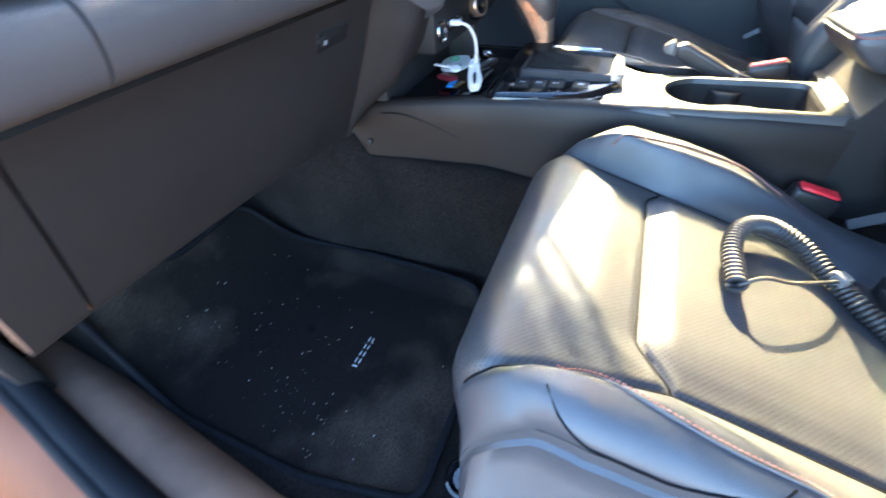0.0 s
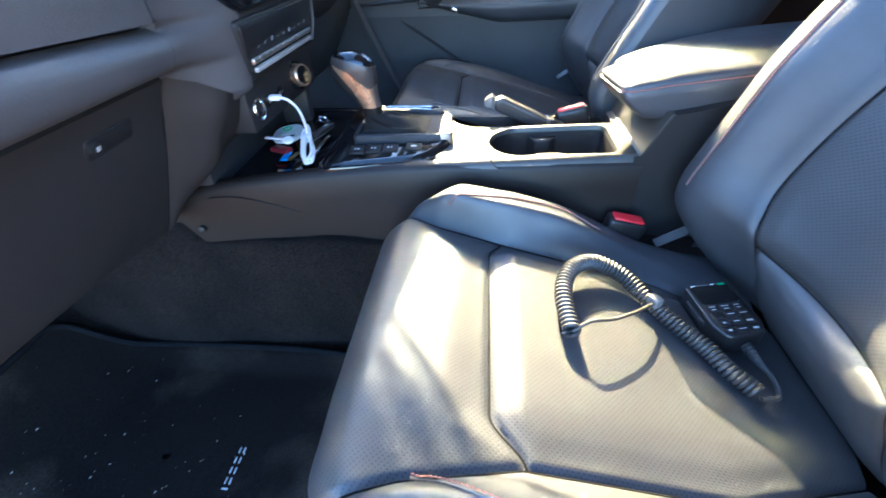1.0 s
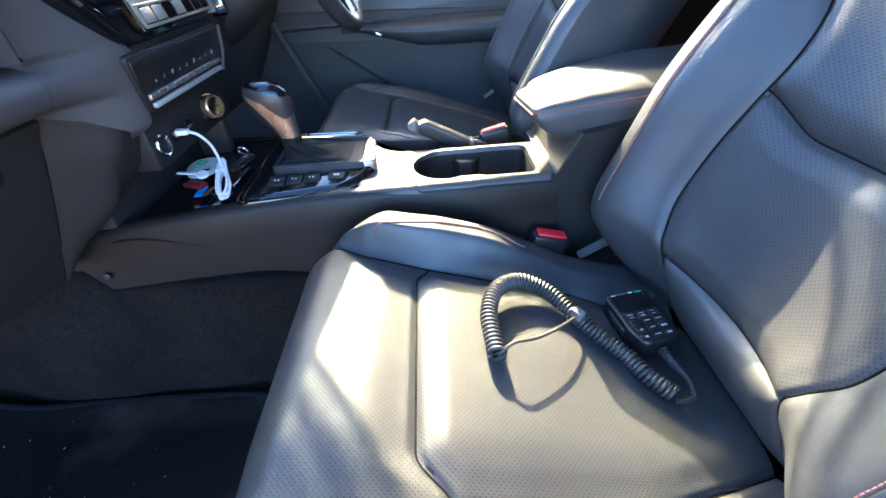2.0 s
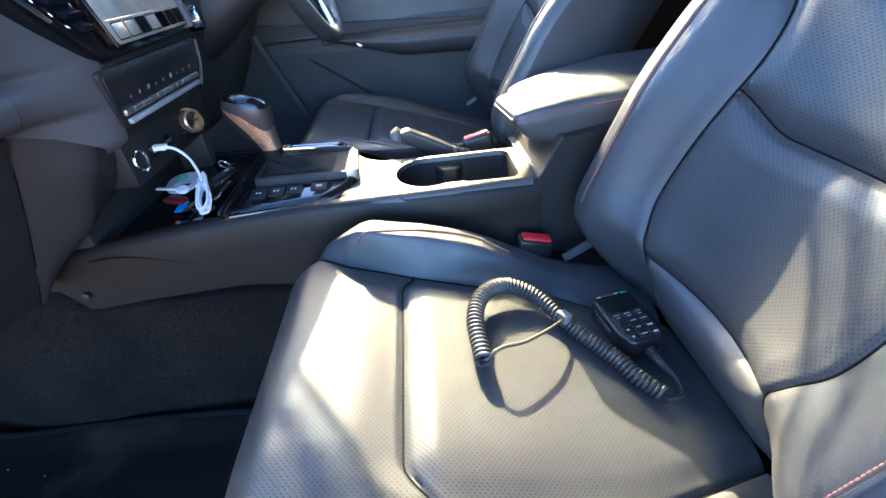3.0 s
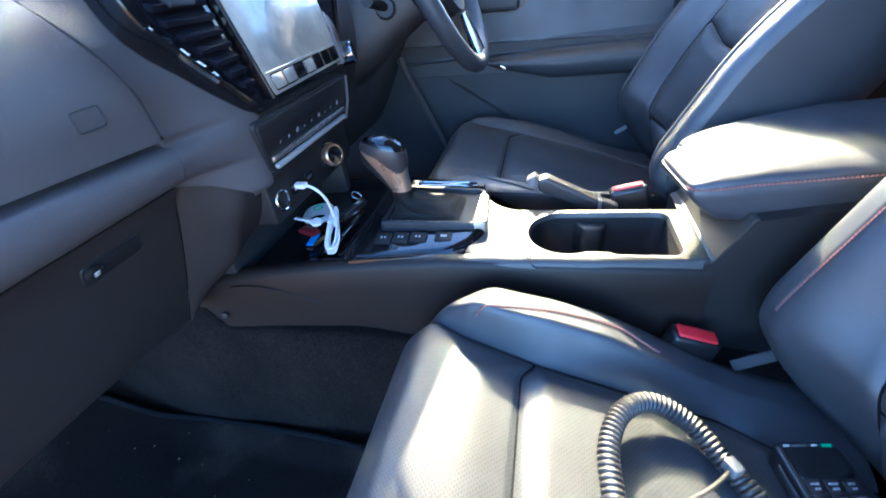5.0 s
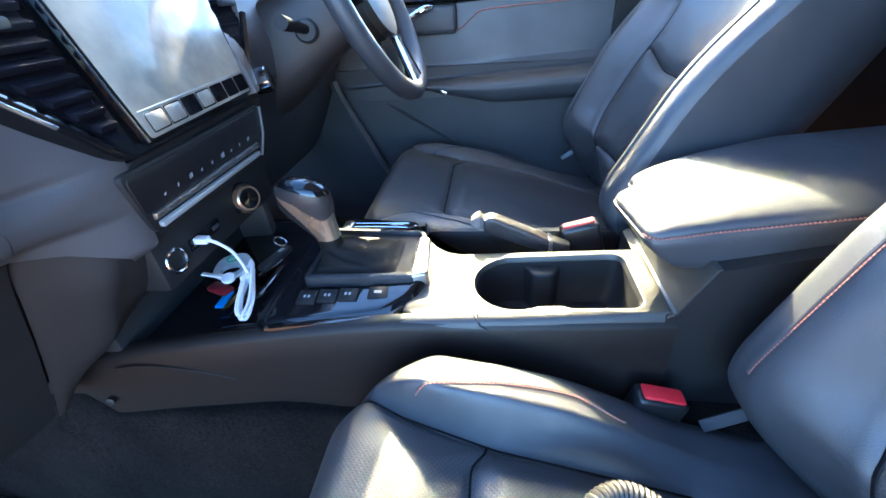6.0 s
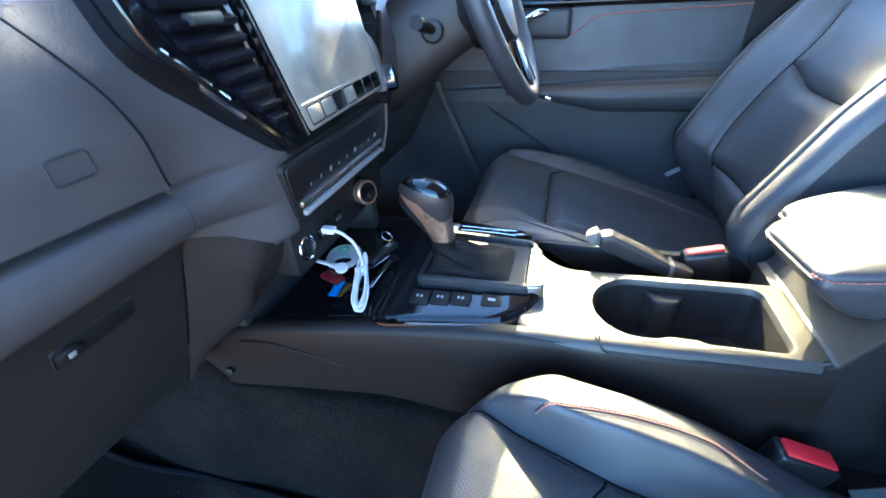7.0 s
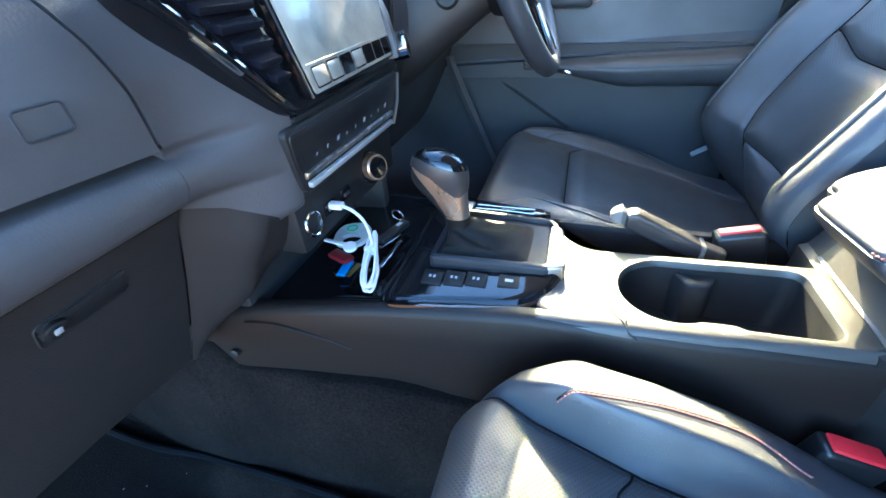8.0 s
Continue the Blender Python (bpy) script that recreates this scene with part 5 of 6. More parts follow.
under(part("end_plate", bm, GREY_STRAP), outer)

# ---- handbrake ----
brake = thing("handbrake_lever", (0.45, 0.085, 0.44), "black handbrake lever with a pale tip and leather grip", "handbrake")
LEVER_TOP = ([0.316, 0.322, 0.330, 0.3335, 0.338, 0.344, 0.350, 0.398, 0.434, 0.447, 0.468], [0.512, 0.517, 0.5215, 0.516, 0.5145, 0.5175, 0.5185, 0.4965, 0.4795, 0.475, 0.468])
LEVER_LOW = ([0.316, 0.322, 0.330, 0.347, 0.398, 0.434, 0.472], [0.504, 0.500, 0.499, 0.489, 0.467, 0.456, 0.444])


def brake_ring(x, half, edge=0.38, grow=0.0):
    """A flat-topped section of the handbrake lever."""
    top, low = float(np.interp(x, *LEVER_TOP)) + grow, float(np.interp(x, *LEVER_LOW)) - grow
    ring = []
    for a in np.linspace(0, 2 * math.pi, 24, endpoint=False):
        c, n = math.cos(a), math.sin(a)
        ring.append((x, 0.087 + half * math.copysign(abs(c) ** edge, c), (top + low) / 2 + (top - low) / 2 * math.copysign(abs(n) ** edge, n)))
    return ring


bm = bmesh.new()
bridge(bm, [brake_ring(x, h) for x, h in [(0.3355, 0.008), (0.3365, 0.0115)] + [(x, 0.0125) for x in np.linspace(0.338, 0.436, 24)]])
under(part("grip", bm, KNOB_PAD), brake)
bm = bmesh.new()
bridge(bm, [brake_ring(x, h, 0.22) for x, h in ((0.316, 0.006), (0.3175, 0.0085), (0.322, 0.0105), (0.330, 0.0110), (0.3315, 0.0095), (0.337, 0.0060))])
under(part("release_tip", bm, CLEAR_PLUG, label="pale angular release tip"), brake)
bm = bmesh.new()
bridge(bm, [brake_ring(x, h, 0.3, g) for x, h, g in ((0.4345, 0.0120, 0.0), (0.4355, 0.0140, 0.0012), (0.4400, 0.0140, 0.0012), (0.4410, 0.0120, 0.0))])
under(part("grip_collar", bm, CLEAR_PLUG), brake)
bm = bmesh.new()
bridge(bm, [brake_ring(x, h, 0.3) for x, h in ((0.440, 0.0100), (0.455, 0.0100), (0.464, 0.0095), (0.468, 0.006))])
under(part("lever_arm", bm, BROWN_PLASTIC), brake)
ribbon("grip_seam", [(x, 0.0748, float(np.interp(x, *LEVER_TOP)) - 0.009) for x in np.linspace(0.342, 0.432, 20)], 0.0007, RUBBER, brake)
bm = tube(bmesh.new(), spline([(0.466, 0.085, 0.400), (0.462, 0.086, 0.425), (0.446, 0.087, 0.452)], 8), [0.021, 0.020, 0.019, 0.018, 0.017, 0.016, 0.0145, 0.012], 14)
under(part("boot", bm, BOOT_LEATHER), brake)

# ---- steering wheel ----
wheel = thing("steering_wheel", (0.126, DRV_Y, 0.815), "black leather steering wheel with silver spoke trim", "steering wheel")
wd, wn_ = Vector((-0.40, 0, 0.917)), Vector((0.917, 0, 0.40))
wc = Vector((0.126, DRV_Y, 0.815))


def on_wheel(a, r, out=0.0):
    return wc + Vector((0, 1, 0)) * (r * math.cos(a)) + wd * (r * math.sin(a)) + wn_ * out


bm = tube(bmesh.new(), [on_wheel(a, 0.182) for a in np.linspace(0, 2 * math.pi, 65)], 0.0175, 14, cap=False)
under(part("rim", bm, LEATHER, label="black leather rim"), wheel)
bm = bmesh.new()
bridge(bm, [[on_wheel(a, r * (1 - 0.15 * math.sin(a)), o) for a in np.linspace(0, 2 * math.pi, 28, endpoint=False)] for r, o in ((0.06, -0.06), (0.075, -0.03), (0.078, 0.0), (0.070, 0.012), (0.04, 0.018))])
under(part("hub", bm, PLASTIC), wheel)
for a, w0, w1 in ((radians(8), 0.030, 0.022), (radians(172), 0.030, 0.022), (radians(262), 0.026, 0.018), (radians(278), 0.026, 0.018)):
    bm = bmesh.new()
    t = (Vector((0, 1, 0)) * -math.sin(a) + wd * math.cos(a))
    bridge(bm, [[on_wheel(a, r) + t * (k * w) + wn_ * o for k, o in ((-1, -0.012), (1, -0.012), (1, 0.006), (-1, 0.006))] for r, w in ((0.06, w0), (0.12, w1), (0.178, w1))])
    spoke = under(part("spoke", bm, GLOSS, label="gloss black spoke"), wheel)
    if w0 < 0.03 or a > 1:
        bm = tube(bmesh.new(), [on_wheel(a, r) + t * w1 * 0.5 + wn_ * 0.008 for r in (0.085, 0.12, 0.168)], [0.004, 0.006, 0.007], 8)
        sub(part("spoke_trim", bm, CHROME, label="bright silver spoke trim"), spoke)
column = thing("steering_column", (-0.05, DRV_Y, 0.7), "dark steering column shroud with a stalk", "steering column")
bm = bmesh.new()
rings = []
for t, w, h in ((0.0, 0.10, 0.10), (0.35, 0.085, 0.085), (0.75, 0.065, 0.065), (1.0, 0.06, 0.058)):
    c = Vector((-0.12, DRV_Y, 0.70)).lerp(wc - wn_ * 0.055, t)
    rings.append([c + Vector((0, w * math.copysign(abs(math.cos(a)) ** 0.6, math.cos(a)), 0)) + wd * h * math.copysign(abs(math.sin(a)) ** 0.6, math.sin(a)) for a in np.linspace(0, 2 * math.pi, 28, endpoint=False)])
bridge(bm, rings)
under(part("shroud", bm, BROWN_PLASTIC), column)
bm = tube(bmesh.new(), [(0.03, 0.31, 0.765), (0.03, 0.26, 0.775), (0.035, 0.20, 0.785)], [0.008, 0.009, 0.011], 12)
under(part("stalk", bm, PLASTIC), column)
bm = disc(bmesh.new(), (0.03, 0.300, 0.765), (0.25, -1, 0.1), [(0.020, -0.01), (0.020, 0.004), (0.016, 0.008), (0.0, 0.008)], 24)
under(part("stalk_collar", bm, RUBBER), column)

# ---- driver's side lower dash and door ----
dash_strip("knee_panel", [(-0.040, 0.70), (-0.055, 0.66), (-0.10, 0.56), (-0.16, 0.46), (-0.2, 0.42)], 0.15, 0.70, DOOR_PLASTIC, 0.02, bulge=False)
door = thing("driver_door", (0.3, 0.69, 0.1), "closed black driver's door with armrest and red stitched trim", "car door")


def door_strip(name, profile, x0, x1, material, label="", thick=0.012, wave=None, n=30):
    """A band of the door: a profile of (y, z) swept along the vehicle."""
    prof = [tuple(p) for p in spline(profile, (len(profile) - 1) * 5 + 1)] if len(profile) > 2 else profile
    bm = bmesh.new()
    sheet(bm, np.linspace(x0, x1, n), range(len(prof)), lambda x, i: (x, prof[i][0], prof[i][1] + (wave(x) if wave else 0)))
    bmesh.ops.recalc_face_normals(bm, faces=bm.faces[:])
    if sum(f.normal.y for f in bm.faces) > 0:
        bmesh.ops.reverse_faces(bm, faces=bm.faces[:])
    bmesh.ops.solidify(bm, geom=bm.faces[:], thickness=thick)
    return under(part(name, bm, material, label=label, sharp=45), door)


bm = box(bmesh.new(), (-0.45, 0.690, 0.08), (0.60, 0.72, 0.862), 0.004)
under(part("door_core", bm, PLASTIC), door)
door_strip("upper_trim", [(0.672, 0.795), (0.668, 0.825), (0.675, 0.858), (0.70, 0.868)], -0.35, 0.80, SOFT_DASH)
door_strip("belt_strip", [(0.674, 0.778), (0.668, 0.784), (0.668, 0.790), (0.674, 0.796)], -0.30, 0.70, GLOSS, "thin gloss strip along the door")
door_strip("upper_panel", [(0.680, 0.780), (0.676, 0.74), (0.672, 0.68), (0.668, 0.64), (0.650, 0.622)], -0.35, 0.80, LEATHER, wave=lambda x: 0.06 * (x - 0.35))
def armrest_drop(x, k):
    """Height of the armrest's edges along the door: its underside rises towards the front."""
    top = 0.604 + 0.045 * (x - 0.23)
    low = float(np.interp(x, [-0.1, 0.10, 0.22, 0.35, 0.45, 0.8], [0.63, 0.605, 0.575, 0.547, 0.549, 0.558]))
    return low + (top - low) * k


bm = bmesh.new()
arm = spline([(0.674, 1.7), (0.650, 1.15), (0.622, 1.03), (0.606, 0.86), (0.606, 0.55), (0.620, 0.18), (0.652, 0.0)], 26)
sheet(bm, np.linspace(0.12, 0.80, 40), range(26), lambda x, i: (x, arm[i][0] + 0.03 * float(sstep(0.24, 0.12, x)), armrest_drop(x, arm[i][1])))
bmesh.ops.recalc_face_normals(bm, faces=bm.faces[:])
if sum(f.normal.y for f in bm.faces) > 0:
    bmesh.ops.reverse_faces(bm, faces=bm.faces[:])
bmesh.ops.solidify(bm, geom=bm.faces[:], thickness=0.012)
under(part("door_armrest", bm, LEATHER, label="padded door armrest", sharp=45), door)
door_strip("lower_panel", [(0.655, 0.565), (0.664, 0.48), (0.672, 0.36), (0.660, 0.25), (0.668, 0.12)], -0.45, 0.80, DOOR_PLASTIC)
ribbon("door_stitch", [(x, 0.6045, armrest_drop(x, 0.80)) for x in np.linspace(0.24, 0.78, 20)], 0.0012, GREY_CORD, door)
ribbon("kick_edge", spline([(-0.065, 0.625, 0.62), (-0.051, 0.62, 0.582), (0.000, 0.62, 0.468), (0.055, 0.62, 0.344), (0.085, 0.62, 0.28)], 16), 0.012, DOOR_PLASTIC, door, "rounded edge of the footwell trim")
# dark ribbon in place of the shade between kick edge and lower panel
ribbon("trim_shade", spline([(0.04, 0.6615, 0.571), (0.074, 0.6605, 0.548), (0.142, 0.6605, 0.504), (0.200, 0.664, 0.465), (0.24, 0.666, 0.44)], 16), 0.005, RUBBER, door)
door_strip("middle_panel", [(0.6515, 0.640), (0.655, 0.61), (0.656, 0.58), (0.656, 0.557)], -0.35, 0.79, DOOR_PLASTIC)
bm = placed(box(bmesh.new(), (-0.009, -0.002, -0.0035), (0.009, 0.002, 0.0035), 0.001), Matrix.Translation((0.226, 0.602, 0.588)) @ Matrix.Rotation(radians(28), 4, "Y"))
under(part("bright_tab", bm, CHROME), door)
ribbon("door_stitch", spline([(0.10, 0.670, 0.716), (0.20, 0.670, 0.712), (0.26, 0.670, 0.718), (0.30, 0.671, 0.745), (0.34, 0.672, 0.760), (0.57, 0.673, 0.769), (0.75, 0.673, 0.778)], 36), 0.0014, RED_THREAD, door, "red thread along the door panel")
bm = box(bmesh.new(), (0.09, 0.664, 0.712), (0.262, 0.674, 0.778), 0.012, 4)
recess = under(part("handle_recess", bm, DOOR_PLASTIC), door)
bm = tube(bmesh.new(), spline([(0.205, 0.648, 0.772), (0.185, 0.638, 0.768), (0.150, 0.640, 0.752), (0.135, 0.650, 0.748)], 10), [0.006, 0.008, 0.009, 0.0095, 0.0095, 0.009, 0.009, 0.008, 0.007, 0.006], 10)
sub(part("inner_handle", bm, CHROME, label="satin chrome inner door handle"), recess)
bm = bmesh.new()
bridge(bm, [[(-0.42, y, 0.845), (0.79, y, 0.850), (0.83, y - 0.06, 1.36), (0.05, y - 0.05, 1.19)] for y in (0.700, 0.704)])
pane = under(part("window_pane", bm, PANE, label="clear side window"), door)
pane.visible_shadow = False
VISOR_EDGE = [(-0.42, 0.745, 0.80), (-0.10, 0.722, 0.985), (0.0, 0.712, 1.062), (0.065, 0.705, 1.116), (0.132, 0.702, 1.170), (0.175, 0.700, 1.203), (0.25, 0.698, 1.236), (0.36, 0.696, 1.252), (0.50, 0.695, 1.263), (0.80, 0.692, 1.285)]
visor = spline(VISOR_EDGE, 60)
bm = bmesh.new()
bridge(bm, [[Vector(p) + Vector(o) for o in ((0, -0.052, 0.078), (0, -0.026, 0.078), (-0.02, -0.040, 0.13), (-0.02, -0.070, 0.13))] for p in visor])
under(part("window_frame", bm, PLASTIC, label="black frame over the side window"), door)
# smoked rain visor along the top of the window, unseen, inferred from its shadow
bm = bmesh.new()
bridge(bm, [[Vector(p) + Vector(o) for o in ((0, 0.0, 0.0), (0, -0.008, 0.045), (0, -0.024, 0.084), (0, -0.021, 0.086), (0, -0.004, 0.046), (0, 0.003, 0.0))] for p in visor[8:]])
under(part("rain_visor", bm, SMOKE, label="smoked acrylic rain visor"), door)
# opaque rim and rib, added to cast dark stripes on the passenger's seat
ribbon("visor_stripe_rim", [Vector(p) + Vector((0, 0.001, -0.004)) for p in visor[8:]], 0.0055, PLASTIC, door)
ribbon("visor_stripe_rib", [Vector(p) + Vector((0, -0.004, 0.036)) for p in visor[8:]], 0.0095, PLASTIC, door)


# ---- floor mat ----
mat = thing("floor_mat", (-0.15, -0.4, 0.08), "dusty black carpet floor mat with bound edge", "floor mat")


def mat_z(x, y):
    """The mat lies flat, climbs the toe board in front and leans on the tunnel."""
    lie = 0.090 + 0.36 * float(sstep(-0.30, -0.76, x)) + 0.0015 * noise.noise(Vector((x * 14, y * 14, 3)))
    lean = 0.022 * float(sstep(-0.26, -0.210, y)) * float(sstep(-0.47, -0.24, x))
    return max(lie + lean, floor_height(x, y) + 0.006 if y > -0.27 else 0)


MAT = rounded([(0.128, -0.618), (0.126, -0.30), (0.08, -0.216), (-0.02, -0.207), (-0.15, -0.206), (-0.325, -0.207), (-0.40, -0.228), (-0.480, -0.246), (-0.478, -0.44), (-0.545, -0.605), (-0.30, -0.648), (-0.05, -0.652)], 0.03, 6)


def inside(p, outline):
    hit = False
    for (x0, y0), (x1, y1) in zip(outline, outline[1:] + outline[:1]):
        if (y0 > p[1]) != (y1 > p[1]) and p[0] < (x1 - x0) * (p[1] - y0) / (y1 - y0) + x0:
            hit = not hit
    return hit


bm = bmesh.new()
c = Vector((-0.2, -0.42))
dense = [tuple(Vector(a).lerp(Vector(b), k / 6)) for a, b in zip(MAT, MAT[1:] + MAT[:1]) for k in range(6)]
rings = [[(*(c + (Vector(p) - c) * k), 0) for p in dense] for k in [1.0] + list(np.linspace(0.98, 0.02, 30))]
rings = [[(x, y, mat_z(x, y)) for x, y, _ in r] for r in rings]
bridge(bm, [[(x, y, z - 0.010) for x, y, z in rings[0]]] + rings, cap=False)
pile = under(part("mat_top", bm, MAT_PILE, sharp=80), mat)
ribbon("binding", [(x, y, mat_z(x, y) + 0.001) for x, y in MAT], 0.006, MAT_EDGE, mat, "black bound edge of the mat", sides=8, closed=True)
for k in range(5):
    y = -0.462 + (0, 0.008, 0.024, 0.040, 0.056)[k]
    for dx in ((0.0,) if k == 0 else (0.0, 0.0075)):
        bm = box(bmesh.new(), (-0.078 + dx, y, 0.088), (-0.078 + dx + (0.0095 if k == 0 else 0.0020), y + (0.0022 if k == 0 else 0.0095), 0.0930), 0.0006)
        sub(part("badge_bar", bm, GREY_PRINT, label="pale badge bar"), pile)
crumbs = bmesh.new()
for _ in range(150):
    a = random.choice([(-0.15, -0.55, 0.05), (-0.30, -0.42, 0.14), (-0.05, -0.60, 0.05), (-0.40, -0.50, 0.10), (-0.25, -0.50, 0.2)])
    x, y = random.gauss(a[0], a[2]), random.gauss(a[1], a[2] * 0.6)
    if inside((x, y), MAT) and x > -0.5:
        r = 0.00035 + 0.0009 * random.random() ** 3
        bmesh.ops.create_icosphere(crumbs, subdivisions=1, radius=r, matrix=Matrix.Translation((x, y, mat_z(x, y) + 0.002 + r * 0.5)) @ Matrix.Diagonal((1, random.uniform(0.6, 2), 0.7, 1)))
CRUMB = surface("pale_crumb", (0.55, 0.50, 0.42), 0.9, grain=300, bump=0.1, patch=60)
tagged(part("crumbs", crumbs, CRUMB), "pale crumbs and grit scattered on the floor mat", "crumbs", kind="stuff")
cap = thing("floor_anchor", (0.180, -0.566, 0.09), "round black floor anchor beside the seat rail", "anchor")
bm = disc(bmesh.new(), (0.180, -0.566, 0.088), (0, 0, 1), [(0.030, 0.0), (0.030, 0.010), (0.026, 0.013), (0.021, 0.011), (0.018, 0.005), (0.010, 0.005), (0.009, 0.010), (0.0, 0.010)], 32)
under(part("cap", bm, GLOSS), cap)

# ---- radio handset with its coiled cord, lying on the seat ----
def seat_z(x, y):
    return cushion_height(x, y - PASS_Y)


handset = thing("radio_handset", (0.63, -0.31, 0.345), "black two-way radio handset with coiled cord on the seat", "radio handset")
hm = Matrix.Translation((0.630, -0.303, 0.365)) @ Matrix.Rotation(radians(-5), 4, "Y") @ Matrix.Rotation(radians(-82), 4, "Z") @ Matrix.Diagonal((0.86, 1.0, 1, 1))
bm = bmesh.new()
shape = rounded([(-0.052, -0.030), (0.030, -0.031), (0.055, -0.022), (0.055, 0.022), (0.030, 0.031), (-0.052, 0.030)], 0.010, 5)
extrude_outline(bm, shape, -0.014, 0.014, 0.004, 3)
under(part("body", placed(bm, hm), HANDSET), handset)
bm = extrude_outline(bmesh.new(), round_outline(-0.046, -0.024, -0.008, 0.024, 0.004), 0.010, 0.0150, 0.0006, 1)
under(part("display", placed(bm, hm), GLOSS, label="dark display window"), handset)
for r_ in range(4):
    for c_ in range(3):
        x0, y0 = -0.0055 + 0.0140 * r_, -0.0225 + 0.0155 * c_
        bm = box(bmesh.new(), (x0, y0, 0.012), (x0 + 0.0125, y0 + 0.0142, 0.0148), 0.0012)
        key = under(part("key", placed(bm, hm), HANDSET), handset)
        wide = (0.0075, 0.0085, 0.0060)[(r_ * 2 + c_) % 3] if c_ != 0 or r_ < 2 else 0.0035
        if (r_, c_) in ((1, 0),):
            continue
        rows_ = [(0.0050, wide)] if r_ else [(0.0030, wide), (0.0085, wide * 0.7)]
        for d_, w_ in rows_:
            bm = box(bmesh.new(), (x0 + d_, y0 + 0.0071 - w_ / 2, 0.0145), (x0 + d_ + (0.0013 if c_ == 1 or r_ < 2 else 0.0030), y0 + 0.0071 + w_ / 2, 0.0151), 0)
            sub(part("key_mark", placed(bm, hm), GREY_PRINT), key)
for y0, w_, mat_ in ((-0.022, 0.006, WHITE_PRINT), (-0.014, 0.013, GREY_STRAP), (0.004, 0.005, WHITE_PRINT), (0.013, 0.009, GREEN_MARK)):
    bm = box(bmesh.new(), (-0.0475, y0, 0.0146), (-0.0460 if mat_ is not GREEN_MARK else -0.0440, y0 + w_, 0.0154), 0)
    under(part("print_bar", placed(bm, hm), mat_), handset)
bm = placed(box(bmesh.new(), (-0.030, -0.0335, -0.006), (0.015, -0.0295, 0.006), 0.002), hm)
under(part("talk_key", bm, RUBBER, label="black talk key on the side"), handset)
# coiled cord
core = [(0.628, -0.408, 0.015), (0.608, -0.385, 0.013), (0.590, -0.355, 0.013), (0.563, -0.325, 0.013), (0.540, -0.295, 0.014), (0.510, -0.262, 0.020), (0.470, -0.255, 0.026), (0.435, -0.280, 0.026), (0.418, -0.325, 0.022), (0.420, -0.385, 0.018)]
way = spline([(x, y, seat_z(x, y) + h) for x, y, h in core], 300)
bm = bmesh.new()
turns, per, rad = 68, 14, 0.0086
line = []
far = np.r_[0, np.cumsum(np.linalg.norm(np.diff(way, axis=0), axis=1))]
tang = np.gradient(way, axis=0)
for i in range(turns * per + 1):
    d = far[-1] * i / (turns * per)
    p = np.array([np.interp(d, far, way[:, k]) for k in range(3)])
    t = Vector([np.interp(d, far, tang[:, k]) for k in range(3)]).normalized()
    s = t.cross(Vector((0, 0, 1))).normalized()
    u = s.cross(t)
    a = 2 * math.pi * i / per
    line.append(Vector(p) + (s * math.cos(a) + u * math.sin(a)) * rad)
tube(bm, line, 0.0026, 6)
under(part("coiled_cord", bm, GREY_CORD, label="dark grey coiled cord"), handset)
tail = spline([(0.420, -0.385, seat_z(0.42, -0.385) + 0.020), (0.440, -0.378, 0.424), (0.470, -0.365, 0.415), (0.505, -0.340, 0.403), (0.530, -0.316, 0.390), (0.538, -0.306, 0.382)], 40)
bm = tube(bmesh.new(), tail, 0.0021, 8)
under(part("straight_cord", bm, GREY_CORD, label="straight grey cord end"), handset)
bm = placed(box(bmesh.new(), (-0.006, -0.008, -0.007), (0.006, 0.008, 0.007), 0.002), Matrix.Translation((0.541, -0.304, seat_z(0.541, -0.304) + 0.024)) @ Matrix.Rotation(radians(30), 4, "Z"))
under(part("plug", bm, CLEAR_PLUG, label="small clear plastic plug"), handset)
bm = tube(bmesh.new(), spline([(0.638, -0.351, 0.364), (0.644, -0.370, 0.360), (0.655, -0.390, 0.353), (0.652, -0.410, 0.348), (0.630, -0.415, 0.350)], 24), list(np.interp(np.linspace(0, 1, 24), [0, 0.3, 0.4, 1], [0.0065, 0.005, 0.0032, 0.003])), 8)
under(part("cord_boot", bm, RUBBER), handset)
for k in range(4):
    c = Vector((0.638, -0.351, 0.364)).lerp(Vector((0.644, -0.370, 0.360)), 0.15 + 0.25 * k)
    ahead = Vector((0.006, -0.019, -0.004)).normalized()
    bm = disc(bmesh.new(), c, ahead, [(0.0055, -0.0012), (0.0078 - 0.0006 * k, 0.0), (0.0055, 0.0012)], 18)
    under(part("boot_rib", bm, RUBBER), handset)

# ---- white charging cable and keys in the tray ----
cable = thing("charging_cable", (0.0, -0.06, 0.46), "bundled white charging cable plugged into the dashboard", "cable")
bm = placed(box(bmesh.new(), (-0.003, -0.006, -0.004), (0.026, 0.006, 0.004), 0.002), Matrix.Translation((-0.036, -0.058, 0.5645)))
under(part("plug", bm, WHITE_PLASTIC), cable)
bm = tube(bmesh.new(), spline([(-0.012, -0.058, 0.5645), (0.003, -0.060, 0.5605), (0.012, -0.054, 0.544), (0.014, -0.048, 0.522), (0.011, -0.041, 0.503), (0.005, -0.028, 0.491)], 28), 0.0021, 8)
under(part("lead", bm, WHITE_PLASTIC), cable)
axis, across = Vector((0.031, -0.088, -0.016)).normalized(), Vector((0.93, 0.33, 0.05)).normalized()
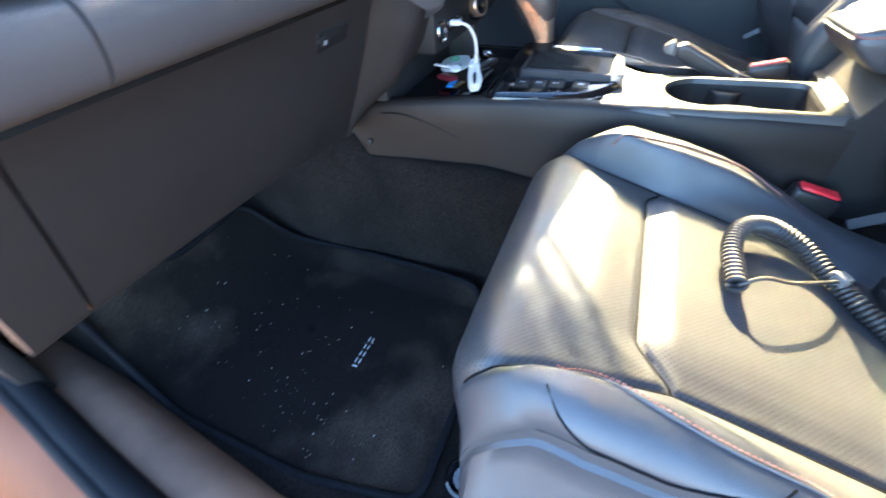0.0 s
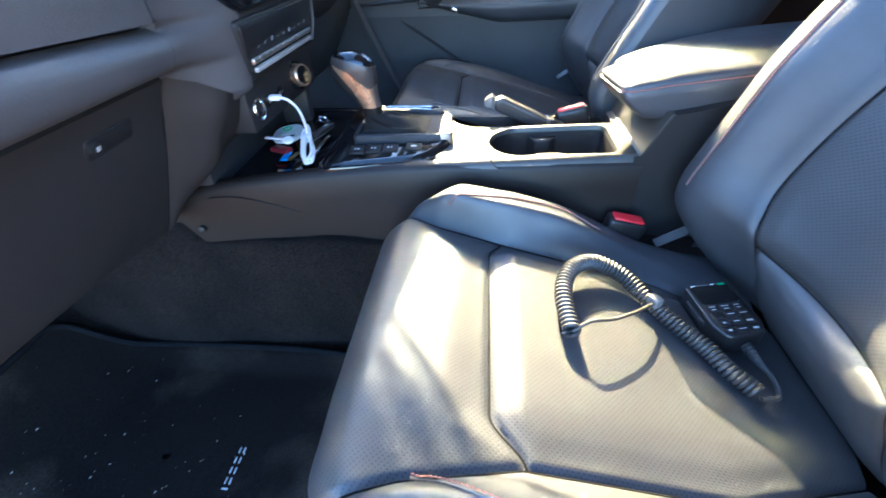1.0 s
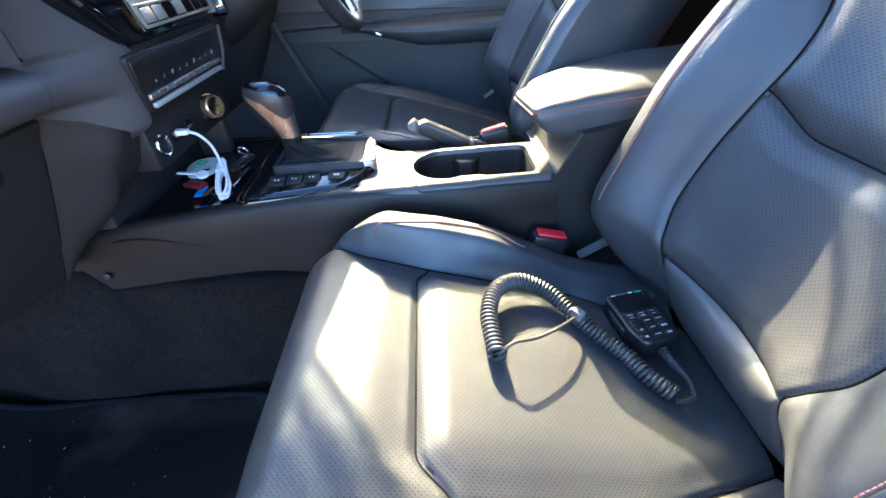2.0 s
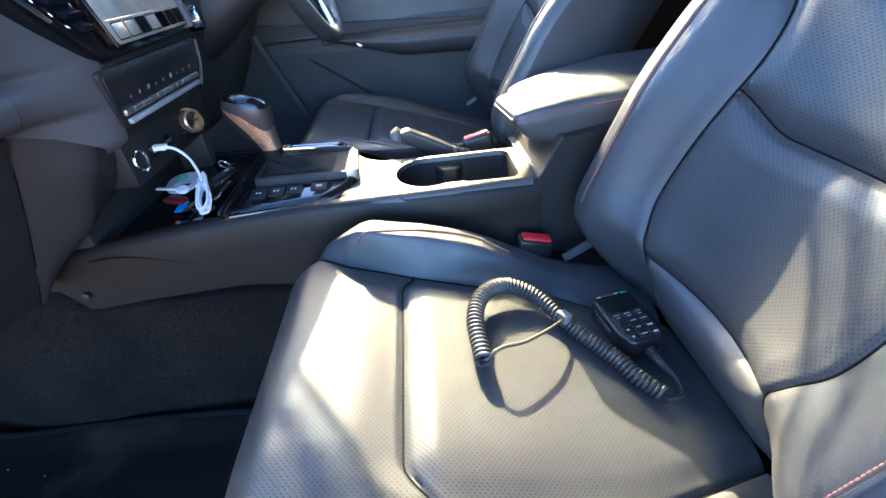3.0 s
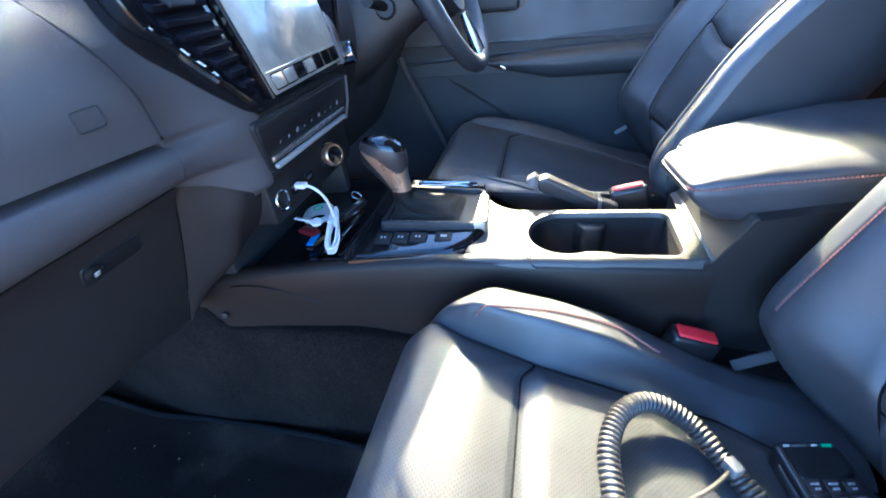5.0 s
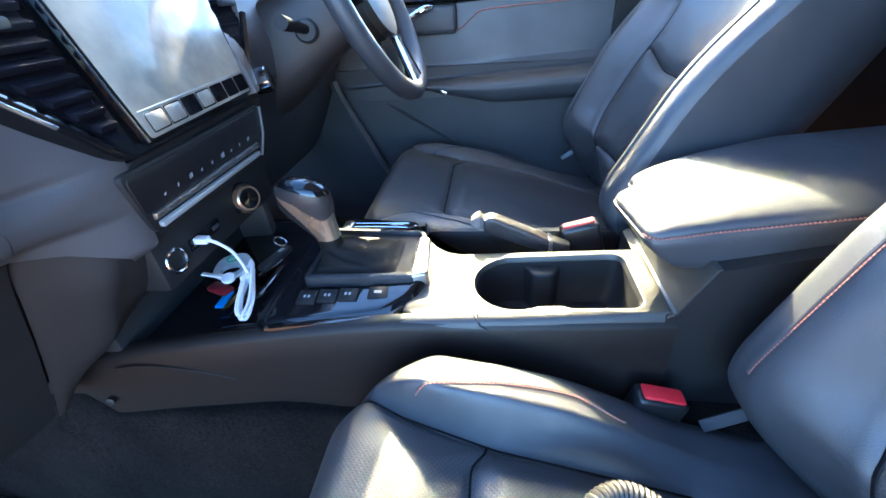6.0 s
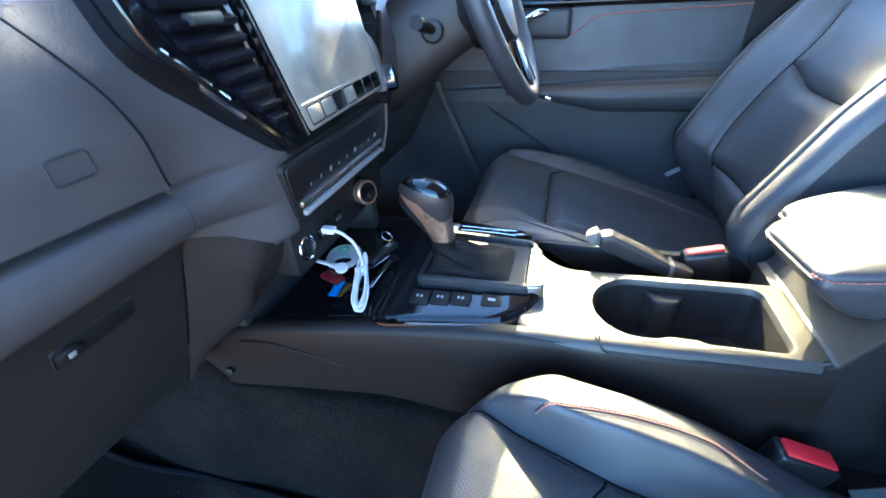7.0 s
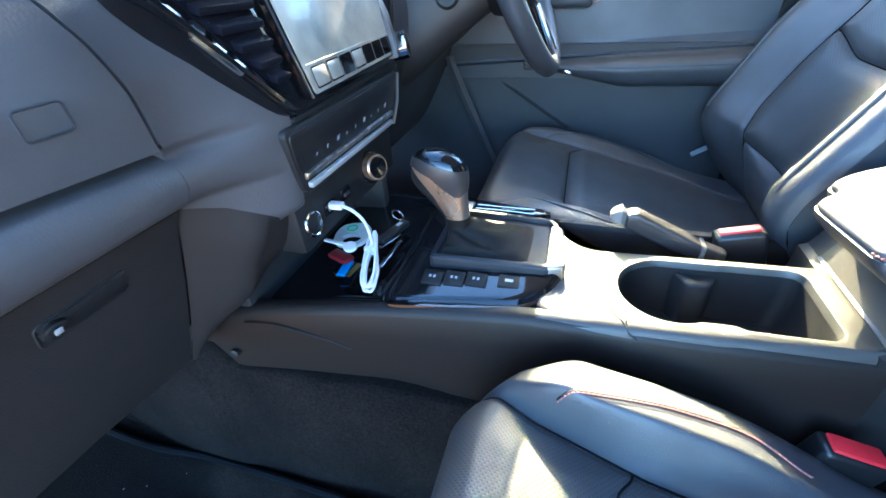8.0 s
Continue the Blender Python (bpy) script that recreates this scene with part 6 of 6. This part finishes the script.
for k in range(6):
    w, l = 0.0078 + 0.0011 * ((k * 3) % 5), 0.046 + 0.003 * ((k * 7) % 3)
    mid = Vector((0.0145 + 0.0012 * (k % 3), -0.060, 0.4795 + 0.0024 * k))
    loop = [mid + (axis + across * (0.05 * (k % 4 - 1.5))) * (l * math.cos(a)) + across * (w * math.sin(a) * (0.42 + 0.58 * float(sstep(-0.9, 0.9, math.cos(a))))) for a in np.linspace(0, 2 * math.pi, 41)]
    under(part("cable_loop", tube(bmesh.new(), loop, 0.0019, 7, cap=False), WHITE_PLASTIC), cable)
lift = Matrix.Translation((0.006, -0.040, 0.487)) @ axis.to_track_quat("Y", "Z").to_matrix().to_4x4()
under(part("wrap", placed(box(bmesh.new(), (-0.0085, -0.004, -0.006), (0.0085, 0.004, 0.007), 0.002), lift), WHITE_PLASTIC), cable)
keys = thing("key_bunch", (0.0, -0.03, 0.455), "bunch of keys with white, red and blue tags", "keys")
def flat_link(outer, inner, z0, z1):
    """A flat plate with an outline of (x, y) and a hole."""
    bm = bmesh.new()
    rings = [[(x, y, z) for x, y in o] for o, z in ((inner, z1), (inner, z0), (outer, z0), (outer, z1), (inner, z1))]
    bridge(bm, rings, cap=False)
    bmesh.ops.remove_doubles(bm, verts=bm.verts[:], dist=1e-6)
    return bm


turns_ = np.linspace(0, 2 * math.pi, 40, endpoint=False)
fob_at = Matrix.Translation((-0.046, 0.006, 0.474)) @ Matrix.Rotation(radians(-8), 4, "Y") @ Matrix.Rotation(radians(14), 4, "X")
outer_line = [(0.029 * math.copysign(abs(math.cos(a)) ** 0.8, math.cos(a)), 0.024 * math.copysign(abs(math.sin(a)) ** 0.8, math.sin(a))) for a in turns_]
inner_line = [(0.017 * math.cos(a) + 0.002, 0.0085 * math.sin(a) - 0.009) for a in turns_]
fob = under(part("key_fob", placed(flat_link(outer_line, inner_line, 0.0, 0.006), fob_at), PALE_FOB, label="pale grey plastic key tag with a green ring"), keys)
bm = tube(bmesh.new(), [fob_at @ Vector((0.0085 * math.cos(a) - 0.004, 0.0055 * math.sin(a) + 0.012, 0.0065)) for a in np.linspace(0, 2 * math.pi, 25)], 0.0012, 6, cap=False)
sub(part("fob_ring", bm, GREEN_MARK), fob)


def lay(lo, hi, bevel, a, b, z, material, name, label="", lift=0.0):
    """A small slab laid in the tray between two places, from lo to hi about its own line."""
    a, b = Vector((*a, z)), Vector((*b, z + lift))
    m = Matrix.Translation((a + b) / 2) @ (b - a).to_track_quat("X", "Z").to_matrix().to_4x4()
    half = (b - a).length / 2
    return under(part(name, placed(box(bmesh.new(), (-half, *lo), (half, *hi), bevel, 2), m), material, label=label), keys)


lay((-0.0035, 0), (0.0035, 0.003), 0.0012, (-0.080, -0.0185), (-0.040, -0.0255), 0.4785, WHITE_PLASTIC, "key_head", "white plastic key")
bm = disc(bmesh.new(), (-0.034, -0.0265, 0.477), (0.1, -0.2, 1), [(0.0095, 0.0), (0.0100, 0.002), (0.0090, 0.0045), (0.0, 0.0045)], 20)
under(part("key_bow", bm, WHITE_PLASTIC), keys)
lay((-0.010, 0), (0.010, 0.009), 0.004, (-0.067, -0.026), (-0.030, -0.040), 0.459, DARK_RED, "red_tag", "dark red key cover")
lay((-0.0065, 0), (0.0065, 0.003), 0.001, (-0.033, -0.036), (-0.030, -0.070), 0.459, BLUE_TAG, "blue_tag", "blue plastic tag")
lay((-0.0040, 0), (0.0040, 0.002), 0.0006, (-0.015, -0.040), (-0.020, -0.070), 0.460, BRASS, "brass_key", "small brass key")
lay((-0.0035, 0), (0.0035, 0.002), 0.0006, (0.000, -0.006), (0.019, 0.033), 0.466, CHROME, "key_blade", "", 0.004)
lay((-0.0035, 0), (0.0035, 0.002), 0.0006, (0.018, -0.045), (0.024, 0.022), 0.463, CHROME, "key_blade", "", 0.003)
lay((-0.0080, 0), (0.0080, 0.010), 0.003, (-0.004, 0.008), (0.014, 0.071), 0.464, PLASTIC, "black_fob", "black key remote")
lay((-0.0030, 0), (0.0030, 0.0008), 0.0, (0.0075, 0.050), (0.0105, 0.060), 0.4738, GREY_PRINT, "remote_mark")
m = Matrix.Translation((-0.003, 0.078, 0.476)) @ Matrix.Rotation(radians(35), 4, "Y")
bm = tube(bmesh.new(), [m @ Vector((0.010 * math.cos(a), 0.010 * math.sin(a), 0)) for a in np.linspace(0, 2 * math.pi, 25)], 0.0014, 7, cap=False)
under(part("key_ring", bm, CHROME), keys)
